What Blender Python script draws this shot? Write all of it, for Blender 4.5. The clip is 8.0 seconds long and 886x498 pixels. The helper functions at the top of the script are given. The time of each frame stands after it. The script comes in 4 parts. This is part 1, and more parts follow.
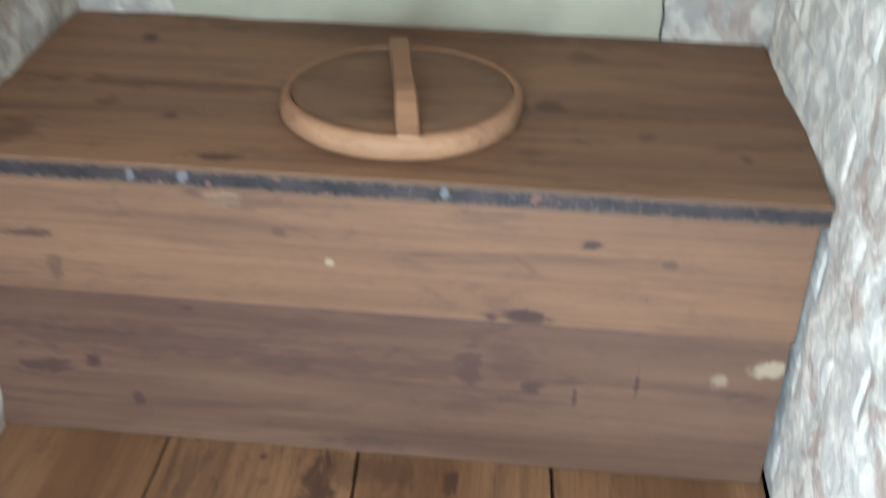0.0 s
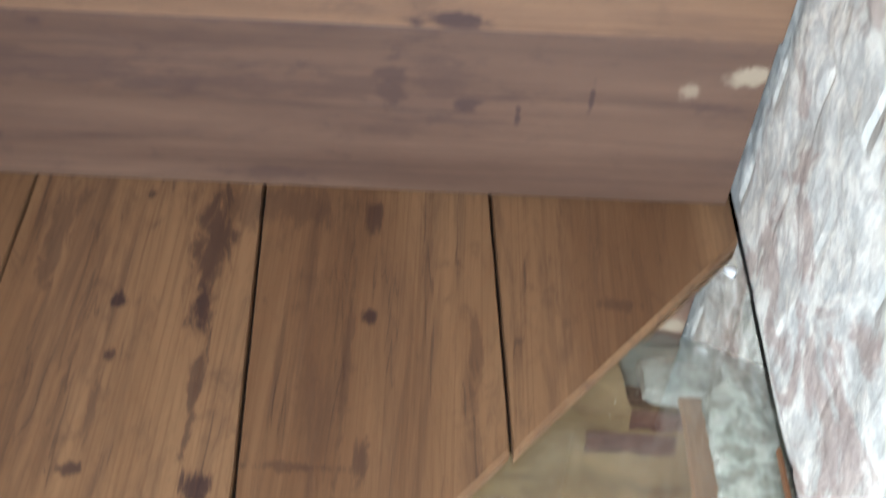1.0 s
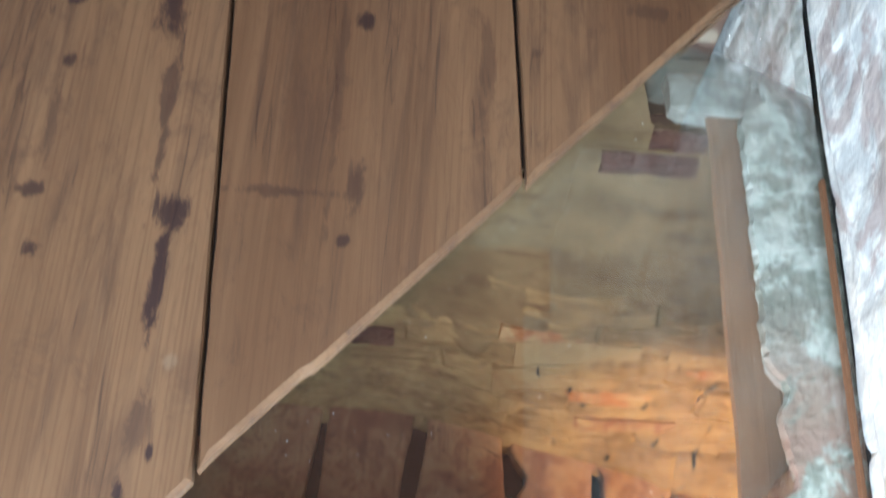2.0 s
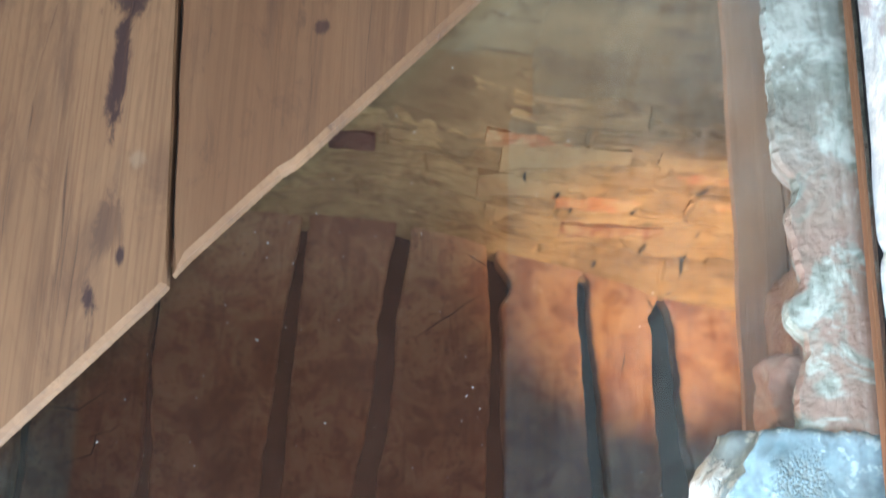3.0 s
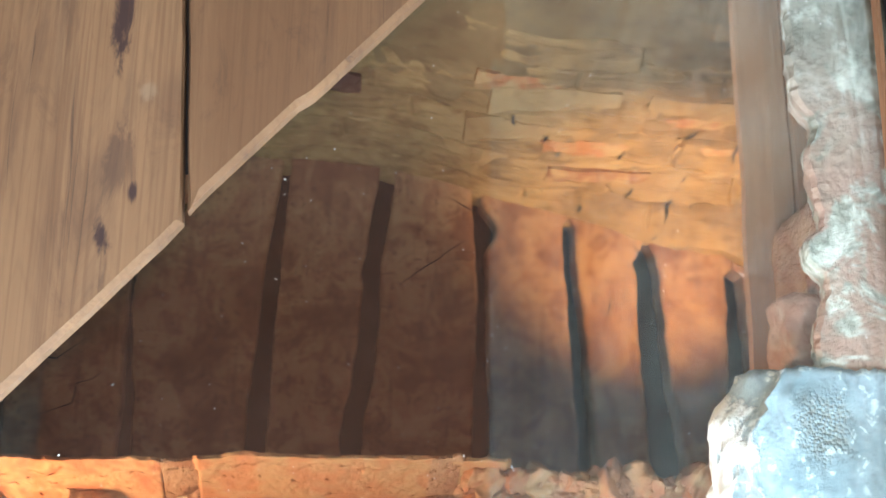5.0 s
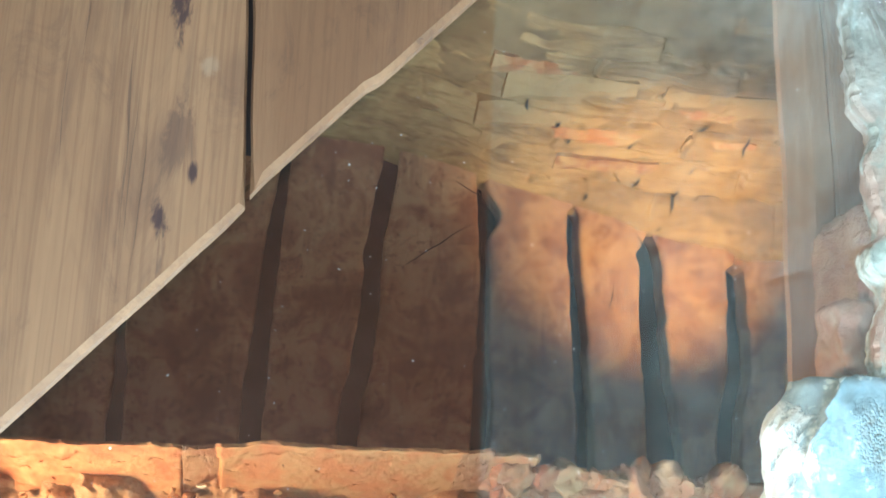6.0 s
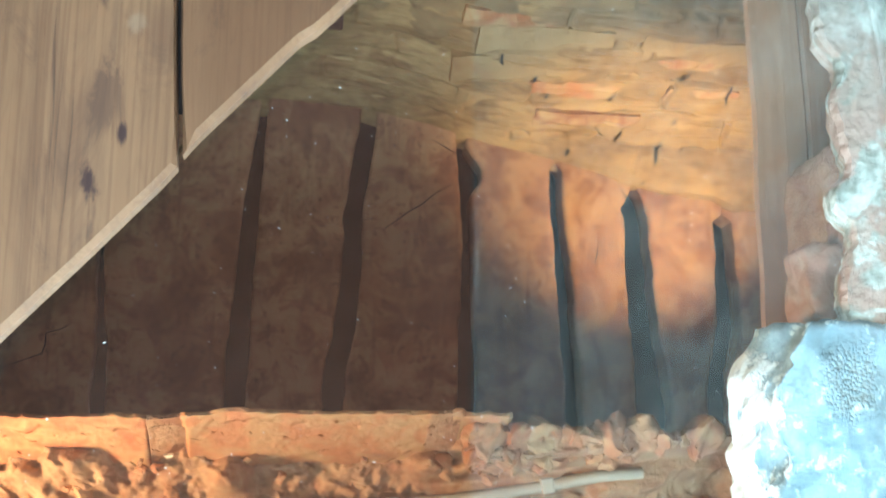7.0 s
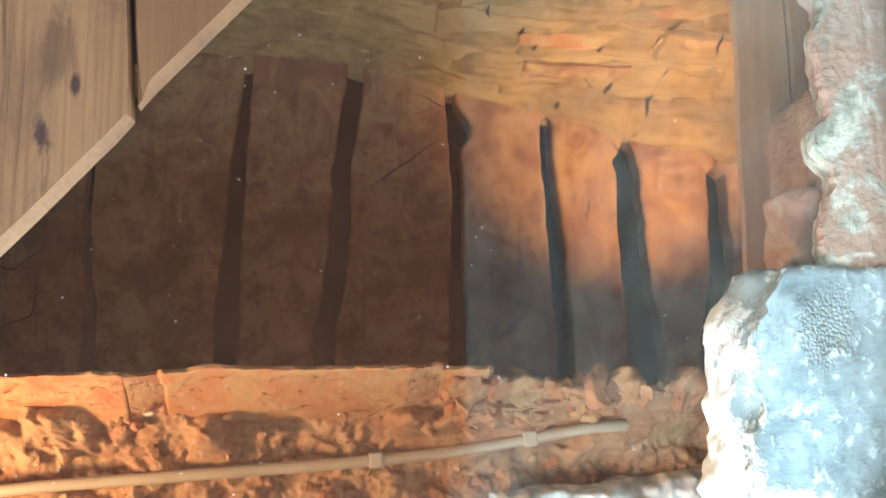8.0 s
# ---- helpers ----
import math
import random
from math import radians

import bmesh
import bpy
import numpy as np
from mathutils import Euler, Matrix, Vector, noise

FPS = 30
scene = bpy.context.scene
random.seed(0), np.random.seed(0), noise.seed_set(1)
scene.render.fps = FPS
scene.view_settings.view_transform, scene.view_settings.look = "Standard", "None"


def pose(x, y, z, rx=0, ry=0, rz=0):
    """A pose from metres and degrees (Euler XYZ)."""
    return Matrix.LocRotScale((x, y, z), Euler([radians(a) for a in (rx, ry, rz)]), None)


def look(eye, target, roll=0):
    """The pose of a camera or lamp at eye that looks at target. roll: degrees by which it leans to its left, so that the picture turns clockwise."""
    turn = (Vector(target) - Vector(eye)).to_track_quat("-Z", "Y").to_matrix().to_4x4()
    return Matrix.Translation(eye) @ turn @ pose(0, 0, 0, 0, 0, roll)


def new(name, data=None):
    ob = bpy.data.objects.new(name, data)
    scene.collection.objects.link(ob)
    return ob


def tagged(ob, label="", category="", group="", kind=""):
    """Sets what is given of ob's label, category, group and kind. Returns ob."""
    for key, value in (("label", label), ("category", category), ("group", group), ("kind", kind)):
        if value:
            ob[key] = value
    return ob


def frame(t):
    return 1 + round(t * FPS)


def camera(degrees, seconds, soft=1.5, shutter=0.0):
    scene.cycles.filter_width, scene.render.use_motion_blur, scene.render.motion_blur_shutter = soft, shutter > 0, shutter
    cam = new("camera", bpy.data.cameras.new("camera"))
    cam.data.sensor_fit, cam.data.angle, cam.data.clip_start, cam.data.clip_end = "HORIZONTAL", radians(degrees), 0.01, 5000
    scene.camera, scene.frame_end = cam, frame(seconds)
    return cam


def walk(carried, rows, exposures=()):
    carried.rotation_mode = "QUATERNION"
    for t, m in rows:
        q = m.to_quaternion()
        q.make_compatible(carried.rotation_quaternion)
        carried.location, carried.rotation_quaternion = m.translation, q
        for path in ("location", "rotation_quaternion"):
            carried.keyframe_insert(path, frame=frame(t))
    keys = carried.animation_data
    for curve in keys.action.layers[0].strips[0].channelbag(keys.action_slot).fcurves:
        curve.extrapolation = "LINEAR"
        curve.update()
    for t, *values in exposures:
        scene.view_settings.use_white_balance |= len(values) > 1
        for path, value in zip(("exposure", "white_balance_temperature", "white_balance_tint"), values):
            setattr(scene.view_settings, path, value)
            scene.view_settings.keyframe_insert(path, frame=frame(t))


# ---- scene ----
cam = camera(44.6, 8.0, shutter=0.5)
PATH = [
    (0, (-0.356, -1.147, 1.048), (-0.498, 0.558, 0.012), 1.4),
    (0.5, (-0.357, -1.002, 0.998), (-0.395, 0.516, -0.304), 1.1),
    (1, (-0.364, -0.925, 0.933), (-0.337, 0.411, -0.555), 3.4),
    (1.5, (-0.371, -0.879, 0.874), (-0.352, 0.214, -0.802), 4.0),
    (1.9, (-0.378, -0.841, 0.842), (-0.318, 0.075, -0.935), 6.9),
    (2, (-0.367, -0.84, 0.833), (-0.314, 0.044, -0.96), 6.4),
    (2.2, (-0.372, -0.831, 0.816), (-0.293, -0.022, -1.011), 7.9),
    (3.3, (-0.375, -0.832, 0.758), (-0.252, -0.318, -1.171), 15.5),
    (3.5, (-0.372, -0.833, 0.753), (-0.242, -0.347, -1.183), 16.9),
    (4, (-0.373, -0.838, 0.735), (-0.257, -0.418, -1.217), 17.1),
    (4.5, (-0.369, -0.832, 0.738), (-0.286, -0.407, -1.215), 12.4),
    (5, (-0.425, -0.837, 0.74), (-0.218, -0.354, -1.19), 24.8),
    (5.2, (-0.461, -0.834, 0.726), (-0.188, -0.355, -1.197), 32.5),
    (6.3, (-0.506, -0.818, 0.697), (-0.202, -0.393, -1.234), 38.9),
    (6.5, (-0.492, -0.822, 0.691), (-0.187, -0.409, -1.242), 39.4),
    (7, (-0.457, -0.822, 0.686), (-0.171, -0.442, -1.257), 38.2),
    (7.5, (-0.437, -0.827, 0.679), (-0.157, -0.514, -1.276), 42.3),
    (8, (-0.425, -0.828, 0.677), (-0.156, -0.518, -1.28), 41.2),
]
EXPOSURES = [(0, 0.18, 6400, 18), (1.5, 0.05, 6500, 22), (2.2, 0.07, 5600, 16), (3.4, 0.18, 5800, 17), (4.2, 0.2, 6250, 20), (5.2, 0.21, 6100, 16), (6.4, 0.42, 5300, 3), (7.1, 0.37, 5450, 5), (7.6, 0.3, 6150, 15), (8, 0.17, 6300, 17)]
walk(cam, [(t, look(eye, target, roll)) for t, eye, target, roll in PATH], EXPOSURES)

# ---- world, light, exposure ----
world = bpy.data.worlds.new("sky")
scene.world = world
world.use_nodes = True
wn = world.node_tree.nodes
sky = wn.new("ShaderNodeTexSky")
sky.sky_type = "NISHITA"
sky.sun_disc = False
sky.sun_elevation, sky.sun_rotation = radians(38), radians(200)
world.node_tree.links.new(sky.outputs[0], wn["Background"].inputs[0])
wn["Background"].inputs[1].default_value = 0.12


def lamp(name, kind, m, watts, colour, **settings):
    data = bpy.data.lights.new(name, kind)
    data.energy, data.color = watts, colour
    for key, value in settings.items():
        if key == "size":
            data.shape, data.size, data.size_y = "RECTANGLE", value[0], value[1]
        if key == "cone":
            data.spot_size, data.spot_blend = radians(value[0]), value[1]
        if key == "radius":
            data.shadow_soft_size = value
    ob = new(name, data)
    ob.matrix_basis = m
    return ob


# daylight of the doorway behind the visitor
lamp("doorway_daylight", "AREA", look((-0.46, -1.96, 0.76), (-0.05, -0.75, 0.30)), 82, (0.66, 0.87, 1.0), size=(0.8, 1.15))
# two small warm lamps down in the pit: one beside the pier of the corner stone, one under the plank floor
lamp("pit_lamp", "SPOT", look((0.15, -0.69, -0.46), (0.075, -0.37, -0.87)), 25, (1.0, 0.65, 0.29), cone=(66, 0.85), radius=0.02)
lamp("pit_lamp", "SPOT", look((-0.92, -0.98, -0.16), (-0.40, -0.91, -0.40)), 24, (1.0, 0.66, 0.36), cone=(90, 0.5), radius=0.05)


# ---- materials ----
def tree(name):
    m = bpy.data.materials.new(name)
    m.use_nodes = True
    return m, m.node_tree.nodes, m.node_tree.links, m.node_tree.nodes["Principled BSDF"]


class Nodes:
    """Short ways to add shader nodes."""

    def __init__(self, name):
        self.mat, self.n, self.l, self.out = tree(name)

    def put(self, socket, value):
        if hasattr(value, "links"):
            self.l.new(value, socket)
        else:
            socket.default_value = value

    def coord(self, which="Object"):
        return self.n.new("ShaderNodeTexCoord").outputs[which]

    def position(self):
        return self.n.new("ShaderNodeNewGeometry").outputs["Position"]

    def rand(self):
        return self.n.new("ShaderNodeObjectInfo").outputs["Random"]

    def island(self):
        return self.n.new("ShaderNodeNewGeometry").outputs["Random Per Island"]

    def scaled(self, vec, scale, loc=(0, 0, 0)):
        k = self.n.new("ShaderNodeMapping")
        self.put(k.inputs["Vector"], vec)
        k.inputs["Scale"].default_value = scale
        k.inputs["Location"].default_value = loc
        return k.outputs[0]

    def noise(self, vec, scale, detail=5.0, rough=0.55, distort=0.0):
        k = self.n.new("ShaderNodeTexNoise")
        self.put(k.inputs["Vector"], vec)
        k.inputs["Scale"].default_value = scale
        k.inputs["Detail"].default_value = detail
        k.inputs["Roughness"].default_value = rough
        k.inputs["Distortion"].default_value = distort
        return k.outputs["Fac"]

    def voronoi(self, vec, scale):
        k = self.n.new("ShaderNodeTexVoronoi")
        self.put(k.inputs["Vector"], vec)
        k.inputs["Scale"].default_value = scale
        return k.outputs["Distance"]

    def span(self, value, a, b, c=0.0, d=1.0):
        k = self.n.new("ShaderNodeMapRange")
        k.interpolation_type = "SMOOTHSTEP"
        self.put(k.inputs["Value"], value)
        for key, v in (("From Min", a), ("From Max", b), ("To Min", c), ("To Max", d)):
            k.inputs[key].default_value = v
        return k.outputs[0]

    def maths(self, op, a, b=0.0):
        k = self.n.new("ShaderNodeMath")
        k.operation = op
        self.put(k.inputs[0], a)
        self.put(k.inputs[1], b)
        return k.outputs[0]

    def vecs(self, op, a, b=(0, 0, 0)):
        k = self.n.new("ShaderNodeVectorMath")
        k.operation = op
        self.put(k.inputs[0], a)
        self.put(k.inputs[1], b)
        return k.outputs["Value"] if op == "LENGTH" else k.outputs[0]

    def mix(self, fac, a, b, blend="MIX"):
        k = self.n.new("ShaderNodeMix")
        k.data_type, k.blend_type = "RGBA", blend
        self.put(k.inputs[0], fac)
        for socket, v in ((k.inputs[6], a), (k.inputs[7], b)):
            self.put(socket, (*v, 1) if isinstance(v, tuple) and len(v) == 3 else v)
        return k.outputs[2]

    def spots(self, vec, marks, wobble=1.5, stretch=(1, 1, 1)):
        """A mask of stains: each mark is centre, radii, strength; stretch draws their ragged edges out along the grain."""
        rag = self.maths("MULTIPLY", self.maths("SUBTRACT", self.noise(self.scaled(vec, stretch), 42, 5, 0.7, 0.6), 0.5), wobble * 2)
        total = None
        for centre, radii, strength in marks:
            d = self.vecs("LENGTH", self.vecs("DIVIDE", self.vecs("SUBTRACT", vec, centre), radii))
            s = self.span(self.maths("ADD", d, rag), 0.45, 1.15, strength, 0.0)
            total = s if total is None else self.maths("MAXIMUM", total, s)
        return total

    def finish(self, colour, rough=0.7, height=None, bump=0.3, depth=0.004, spec=0.3):
        self.put(self.out.inputs["Base Color"], (*colour, 1) if isinstance(colour, tuple) else colour)
        self.put(self.out.inputs["Roughness"], rough)
        self.out.inputs["Specular IOR Level"].default_value = spec
        if height is not None:
            k = self.n.new("ShaderNodeBump")
            k.inputs["Strength"].default_value = bump
            k.inputs["Distance"].default_value = depth
            self.put(k.inputs["Height"], height)
            self.l.new(k.outputs[0], self.out.inputs["Normal"])
        return self.mat


def wood(name, dark, mid, light, along="x", stains=(), stain=(0.042, 0.020, 0.017), rough=0.62, pale=(), shift=0.0, knots=0.5):
    """Old softwood: long grain, growth bands, knots, stains; each board by its own random tone."""
    w = Nodes(name)
    p = w.coord()
    off = w.vecs("SCALE", p)
    off.node.inputs["Scale"].default_value = 1.0
    jump = w.n.new("ShaderNodeCombineXYZ")
    for s, k in zip(jump.inputs, (7.1, 3.3, 5.7)):
        w.put(s, w.maths("MULTIPLY", w.rand(), k))
    q = w.vecs("ADD", off, jump.outputs[0])
    fine = {"x": (4, 130, 130), "y": (130, 4, 130), "z": (130, 130, 4)}[along]
    broad = {"x": (0.9, 9, 9), "y": (9, 0.9, 9), "z": (9, 9, 0.9)}[along]
    band = {"x": (0.8, 7, 7), "y": (7, 0.8, 7), "z": (7, 7, 0.8)}[along]
    grain = w.noise(w.scaled(q, fine), 1.0, 4, 0.6)
    patch = w.noise(w.scaled(q, broad), 1.0, 5, 0.6, 0.6)
    rings = w.noise(w.scaled(q, band), 3.0, 3, 0.5, 2.2)
    rings = w.maths("PINGPONG", w.maths("MULTIPLY", rings, 9.0), 0.5)
    colour = w.mix(w.span(patch, 0.3, 0.7), dark, light)
    colour = w.mix(0.45, colour, mid)
    colour = w.mix(w.maths("MULTIPLY", w.span(rings, 0.28, 0.5), 0.11), colour, dark)
    colour = w.mix(w.maths("MULTIPLY", w.span(grain, 0.35, 0.75), 0.2), colour, dark)
    cloud = w.noise(w.scaled(q, broad), 2.6, 7, 0.68, 0.9)
    colour = w.mix(w.maths("MULTIPLY", w.span(cloud, 0.48, 0.72), 0.45), colour, stain)
    bleach = w.noise(w.scaled(q, broad), 1.7, 6, 0.7, 0.5)
    colour = w.mix(w.maths("MULTIPLY", w.span(bleach, 0.52, 0.75), 0.35), colour, light)
    grime = w.noise(w.scaled(q, {"x": (0.45, 1, 1), "y": (1, 0.45, 1), "z": (1, 1, 0.45)}[along]), 30.0, 6, 0.72, 0.8)
    colour = w.mix(w.maths("MULTIPLY", w.span(grime, 0.53, 0.76), 0.42), colour, stain)
    k = w.voronoi(w.scaled(q, {"x": (0.55, 1, 1), "y": (1, 0.55, 1), "z": (1, 1, 0.55)}[along]), 5.5)
    colour = w.mix(w.maths("MULTIPLY", w.span(k, 0.03, 0.09, 1, 0), knots), colour, stain)
    if stains:
        colour = w.mix(w.spots(p, stains, 1.9, {"x": (0.4, 1.3, 1.3), "y": (1.3, 0.4, 1.3), "z": (1.3, 1.3, 0.4)}[along]), colour, stain)
    if pale:
        colour = w.mix(w.maths("MULTIPLY", w.spots(p, pale, 1.3), 0.75), colour, (0.34, 0.265, 0.18))
    lines = w.noise(w.scaled(q, {"x": (2.2, 300, 300), "y": (300, 2.2, 300), "z": (300, 300, 2.2)}[along]), 1.0, 2, 0.5)
    colour = w.mix(w.maths("MULTIPLY", w.span(lines, 0.51, 0.64), 0.27), colour, dark)
    checks = w.maths("ABSOLUTE", w.maths("SUBTRACT", w.noise(w.scaled(q, {"x": (1.6, 24, 24), "y": (24, 1.6, 24), "z": (24, 24, 1.6)}[along]), 1.0, 3, 0.6, 0.3), 0.5))
    checks = w.maths("MULTIPLY", w.span(checks, 0.002, 0.008, 1, 0), w.span(cloud, 0.50, 0.62))
    colour = w.mix(w.maths("MULTIPLY", checks, 0.4), colour, stain)
    height = w.maths("ADD", w.maths("MULTIPLY", grain, 0.6), w.maths("MULTIPLY", rings, 0.5))
    height = w.maths("SUBTRACT", w.maths("ADD", height, w.maths("MULTIPLY", lines, 0.5)), checks)
    return w.finish(colour, w.span(patch, 0.2, 0.8, rough - 0.12, rough + 0.12), height, 0.35, 0.0015, 0.35)


def earthy(name, a, b, c, scale=30):
    w = Nodes(name)
    p = w.position()
    n1 = w.noise(p, scale, 7, 0.7, 0.4)
    n2 = w.noise(p, scale * 5, 4, 0.7)
    colour = w.mix(w.span(n1, 0.35, 0.65), a, b)
    colour = w.mix(w.maths("MULTIPLY", w.span(n2, 0.5, 0.72), 0.5), colour, c)
    return w.finish(colour, 0.93, w.maths("ADD", n1, w.maths("MULTIPLY", n2, 0.6)), 0.9, 0.006, 0.1)


def rotten_board():
    """Damp rotten board: red-brown blotches, dark stains, faint grain."""
    w = Nodes("pit_board")
    p = w.position()
    jump = w.n.new("ShaderNodeCombineXYZ")
    w.put(jump.inputs[0], w.maths("MULTIPLY", w.rand(), 6.0))
    q = w.vecs("ADD", p, jump.outputs[0])
    broad = w.noise(q, 8, 6, 0.62, 0.8)
    blot = w.noise(q, 26, 6, 0.68, 0.6)
    grit = w.noise(q, 120, 4, 0.7)
    grain = w.noise(w.scaled(q, (70, 7, 30)), 1.0, 4, 0.6, 0.4)
    colour = w.mix(w.span(broad, 0.36, 0.64), (0.235, 0.104, 0.060), (0.385, 0.215, 0.115))
    colour = w.mix(w.maths("MULTIPLY", w.span(blot, 0.48, 0.62), 0.5), colour, (0.155, 0.060, 0.044))
    colour = w.mix(w.maths("MULTIPLY", w.span(blot, 0.48, 0.32), 0.3), colour, (0.40, 0.25, 0.14))
    colour = w.mix(w.maths("MULTIPLY", w.span(grain, 0.52, 0.72), 0.4), colour, (0.13, 0.060, 0.045))
    colour = w.mix(w.maths("MULTIPLY", w.span(grit, 0.54, 0.66), 0.5), colour, (0.10, 0.050, 0.038))
    height = w.maths("ADD", w.maths("ADD", blot, w.maths("MULTIPLY", grit, 0.4)), w.maths("MULTIPLY", grain, 0.5))
    return w.finish(colour, 0.88, height, 0.25, 0.003, 0.15)


def layered(name, a, b, c, scale=22, bump=0.7, depth=0.005):
    """Lime mortar and plaster laid on in level streaks along the wall."""
    w = Nodes(name)
    p = w.position()
    q = w.scaled(p, (1.0, 3.2, 3.2))
    n1 = w.noise(p, scale * 0.5, 6, 0.66, 0.6)
    n2 = w.noise(q, scale, 6, 0.68, 0.5)
    n3 = w.noise(p, scale * 7, 4, 0.7)
    colour = w.mix(w.span(n1, 0.36, 0.64), a, b)
    colour = w.mix(w.maths("MULTIPLY", w.span(n2, 0.50, 0.66), 0.65), colour, c)
    colour = w.mix(w.maths("MULTIPLY", w.span(n3, 0.58, 0.72), 0.4), colour, c)
    colour = w.mix(w.maths("MULTIPLY", w.span(n2, 0.44, 0.34), 0.4), colour, tuple(min(1, v * 1.2) for v in b))
    height = w.maths("ADD", w.maths("MULTIPLY", n2, 1.0), w.maths("MULTIPLY", n3, 0.3))
    return w.finish(colour, 0.93, height, bump, depth, 0.1)


FRONT_MARKS = [((-0.344, 0, 0.259), (0.04, 0.1, 0.011), 0.95), ((-0.39, 0, 0.256), (0.017, 0.1, 0.008), 0.9),
               ((-0.271, 0, 0.371), (0.018, 0.1, 0.006), 0.9), ((-0.76, 0, 0.418), (0.02, 0.1, 0.02), 0.55),
               ((-0.70, 0, 0.40), (0.06, 0.1, 0.012), 0.35), ((-0.99, 0, 0.335), (0.04, 0.1, 0.009), 0.75),
               ((-0.96, 0, 0.285), (0.012, 0.1, 0.022), 0.5), ((-0.66, 0, 0.36), (0.012, 0.1, 0.012), 0.55),
               ((-0.17, 0, 0.35), (0.012, 0.1, 0.008), 0.6), ((-0.40, 0, 0.40), (0.05, 0.1, 0.01), 0.3)]
LOW_MARKS = [((-1.01, 0, 0.115), (0.045, 0.1, 0.018), 0.75), ((-0.933, 0, 0.132), (0.014, 0.1, 0.016), 0.9),
             ((-0.877, 0, 0.068), (0.009, 0.1, 0.018), 0.75), ((-0.41, 0, 0.165), (0.022, 0.1, 0.035), 0.6),
             ((-0.36, 0, 0.175), (0.045, 0.1, 0.05), 0.35), ((-0.329, 0, 0.141), (0.02, 0.1, 0.012), 0.75),
             ((-0.791, 0, 0.231), (0.02, 0.1, 0.009), 0.6), ((-0.85, 0, 0.17), (0.34, 0.1, 0.026), 0.42),
             ((-0.55, 0, 0.16), (0.34, 0.1, 0.016), 0.32), ((-0.19, 0, 0.16), (0.004, 0.1, 0.022), 0.8),
             ((-0.27, 0, 0.13), (0.004, 0.1, 0.014), 0.8), ((-0.55, 0, 0.02), (0.07, 0.1, 0.012), 0.45),
             ((-0.60, 0, 0.245), (0.7, 0.1, 0.006), 0.35), ((-0.42, 0, 0.10), (0.05, 0.1, 0.02), 0.25)]
FLOOR_MARKS = [((-0.612, -0.10, 0), (0.022, 0.10, 0.1), 0.75), ((-0.605, -0.19, 0), (0.014, 0.055, 0.1), 0.9),
               ((-0.597, -0.31, 0), (0.007, 0.06, 0.1), 0.65), ((-0.582, -0.408, 0), (0.018, 0.02, 0.1), 0.9),
               ((-0.58, -0.475, 0), (0.007, 0.05, 0.1), 0.95), ((-0.703, -0.186, 0), (0.01, 0.012, 0.1), 0.95),
               ((-0.695, -0.258, 0), (0.007, 0.009, 0.1), 0.8), ((-0.697, -0.33, 0), (0.006, 0.05, 0.1), 0.4),
               ((-0.703, -0.394, 0), (0.02, 0.009, 0.1), 0.8), ((-0.69, -0.451, 0), (0.009, 0.009, 0.1), 0.85),
               ((-0.424, -0.192, 0), (0.009, 0.01, 0.1), 0.9), ((-0.43, -0.045, 0), (0.012, 0.035, 0.1), 0.7),
               ((-0.483, -0.382, 0), (0.05, 0.006, 0.1), 0.55), ((-0.42, -0.37, 0), (0.008, 0.03, 0.1), 0.6),
               ((-0.43, -0.426, 0), (0.007, 0.007, 0.1), 0.8), ((-0.151, -0.16, 0), (0.03, 0.009, 0.1), 0.45),
               ((-0.582, -0.653, 0), (0.006, 0.013, 0.1), 0.95), ((-0.564, -0.62, 0), (0.005, 0.009, 0.1), 0.95),
               ((-0.575, -0.60, 0), (0.014, 0.03, 0.1), 0.5), ((-0.79, -0.07, 0), (0.02, 0.09, 0.1), 0.45),
               ((-0.445, -0.27, 0), (0.005, 0.14, 0.1), 0.4), ((-0.31, -0.24, 0), (0.009, 0.06, 0.1), 0.35),
               ((-0.70, -0.02, 0), (0.008, 0.008, 0.1), 0.8), ((-0.55, -0.03, 0), (0.09, 0.035, 0.1), 0.4)]
FLOOR_PALE = [((-0.560, -0.545, 0), (0.007, 0.009, 0.1), 0.3)]
FRONT_PALE = [((-0.023, 0, 0.2), (0.03, 0.1, 0.013), 0.95), ((-0.084, 0, 0.174), (0.012, 0.1, 0.014), 0.55),
              ((-0.596, 0, 0.32), (0.007, 0.1, 0.006), 0.95), ((-0.73, 0, 0.405), (0.03, 0.1, 0.012), 0.2)]

TOP_MARKS = [((-0.33, 0.235, 0.45), (0.022, 0.035, 0.1), 0.6), ((-0.95, 0.41, 0.45), (0.015, 0.022, 0.1), 0.8), ((-0.73, 0.02, 0.45), (0.05, 0.013, 0.1), 0.7),
             ((-0.85, 0.235, 0.45), (0.32, 0.016, 0.1), 0.5), ((-1.02, 0.06, 0.45), (0.05, 0.04, 0.1), 0.5), ((-0.93, 0.16, 0.45), (0.02, 0.02, 0.1), 0.5),
             ((-0.83, 0.13, 0.45), (0.012, 0.014, 0.1), 0.6), ((-0.2, 0.15, 0.45), (0.012, 0.016, 0.1), 0.4), ((-0.08, 0.10, 0.45), (0.009, 0.012, 0.1), 0.5),
             ((-0.28, 0.42, 0.45), (0.03, 0.03, 0.1), 0.4), ((-0.6, 0.48, 0.45), (0.4, 0.025, 0.1), 0.4), ((-0.36, 0.215, 0.45), (0.3, 0.009, 0.1), 0.4)]
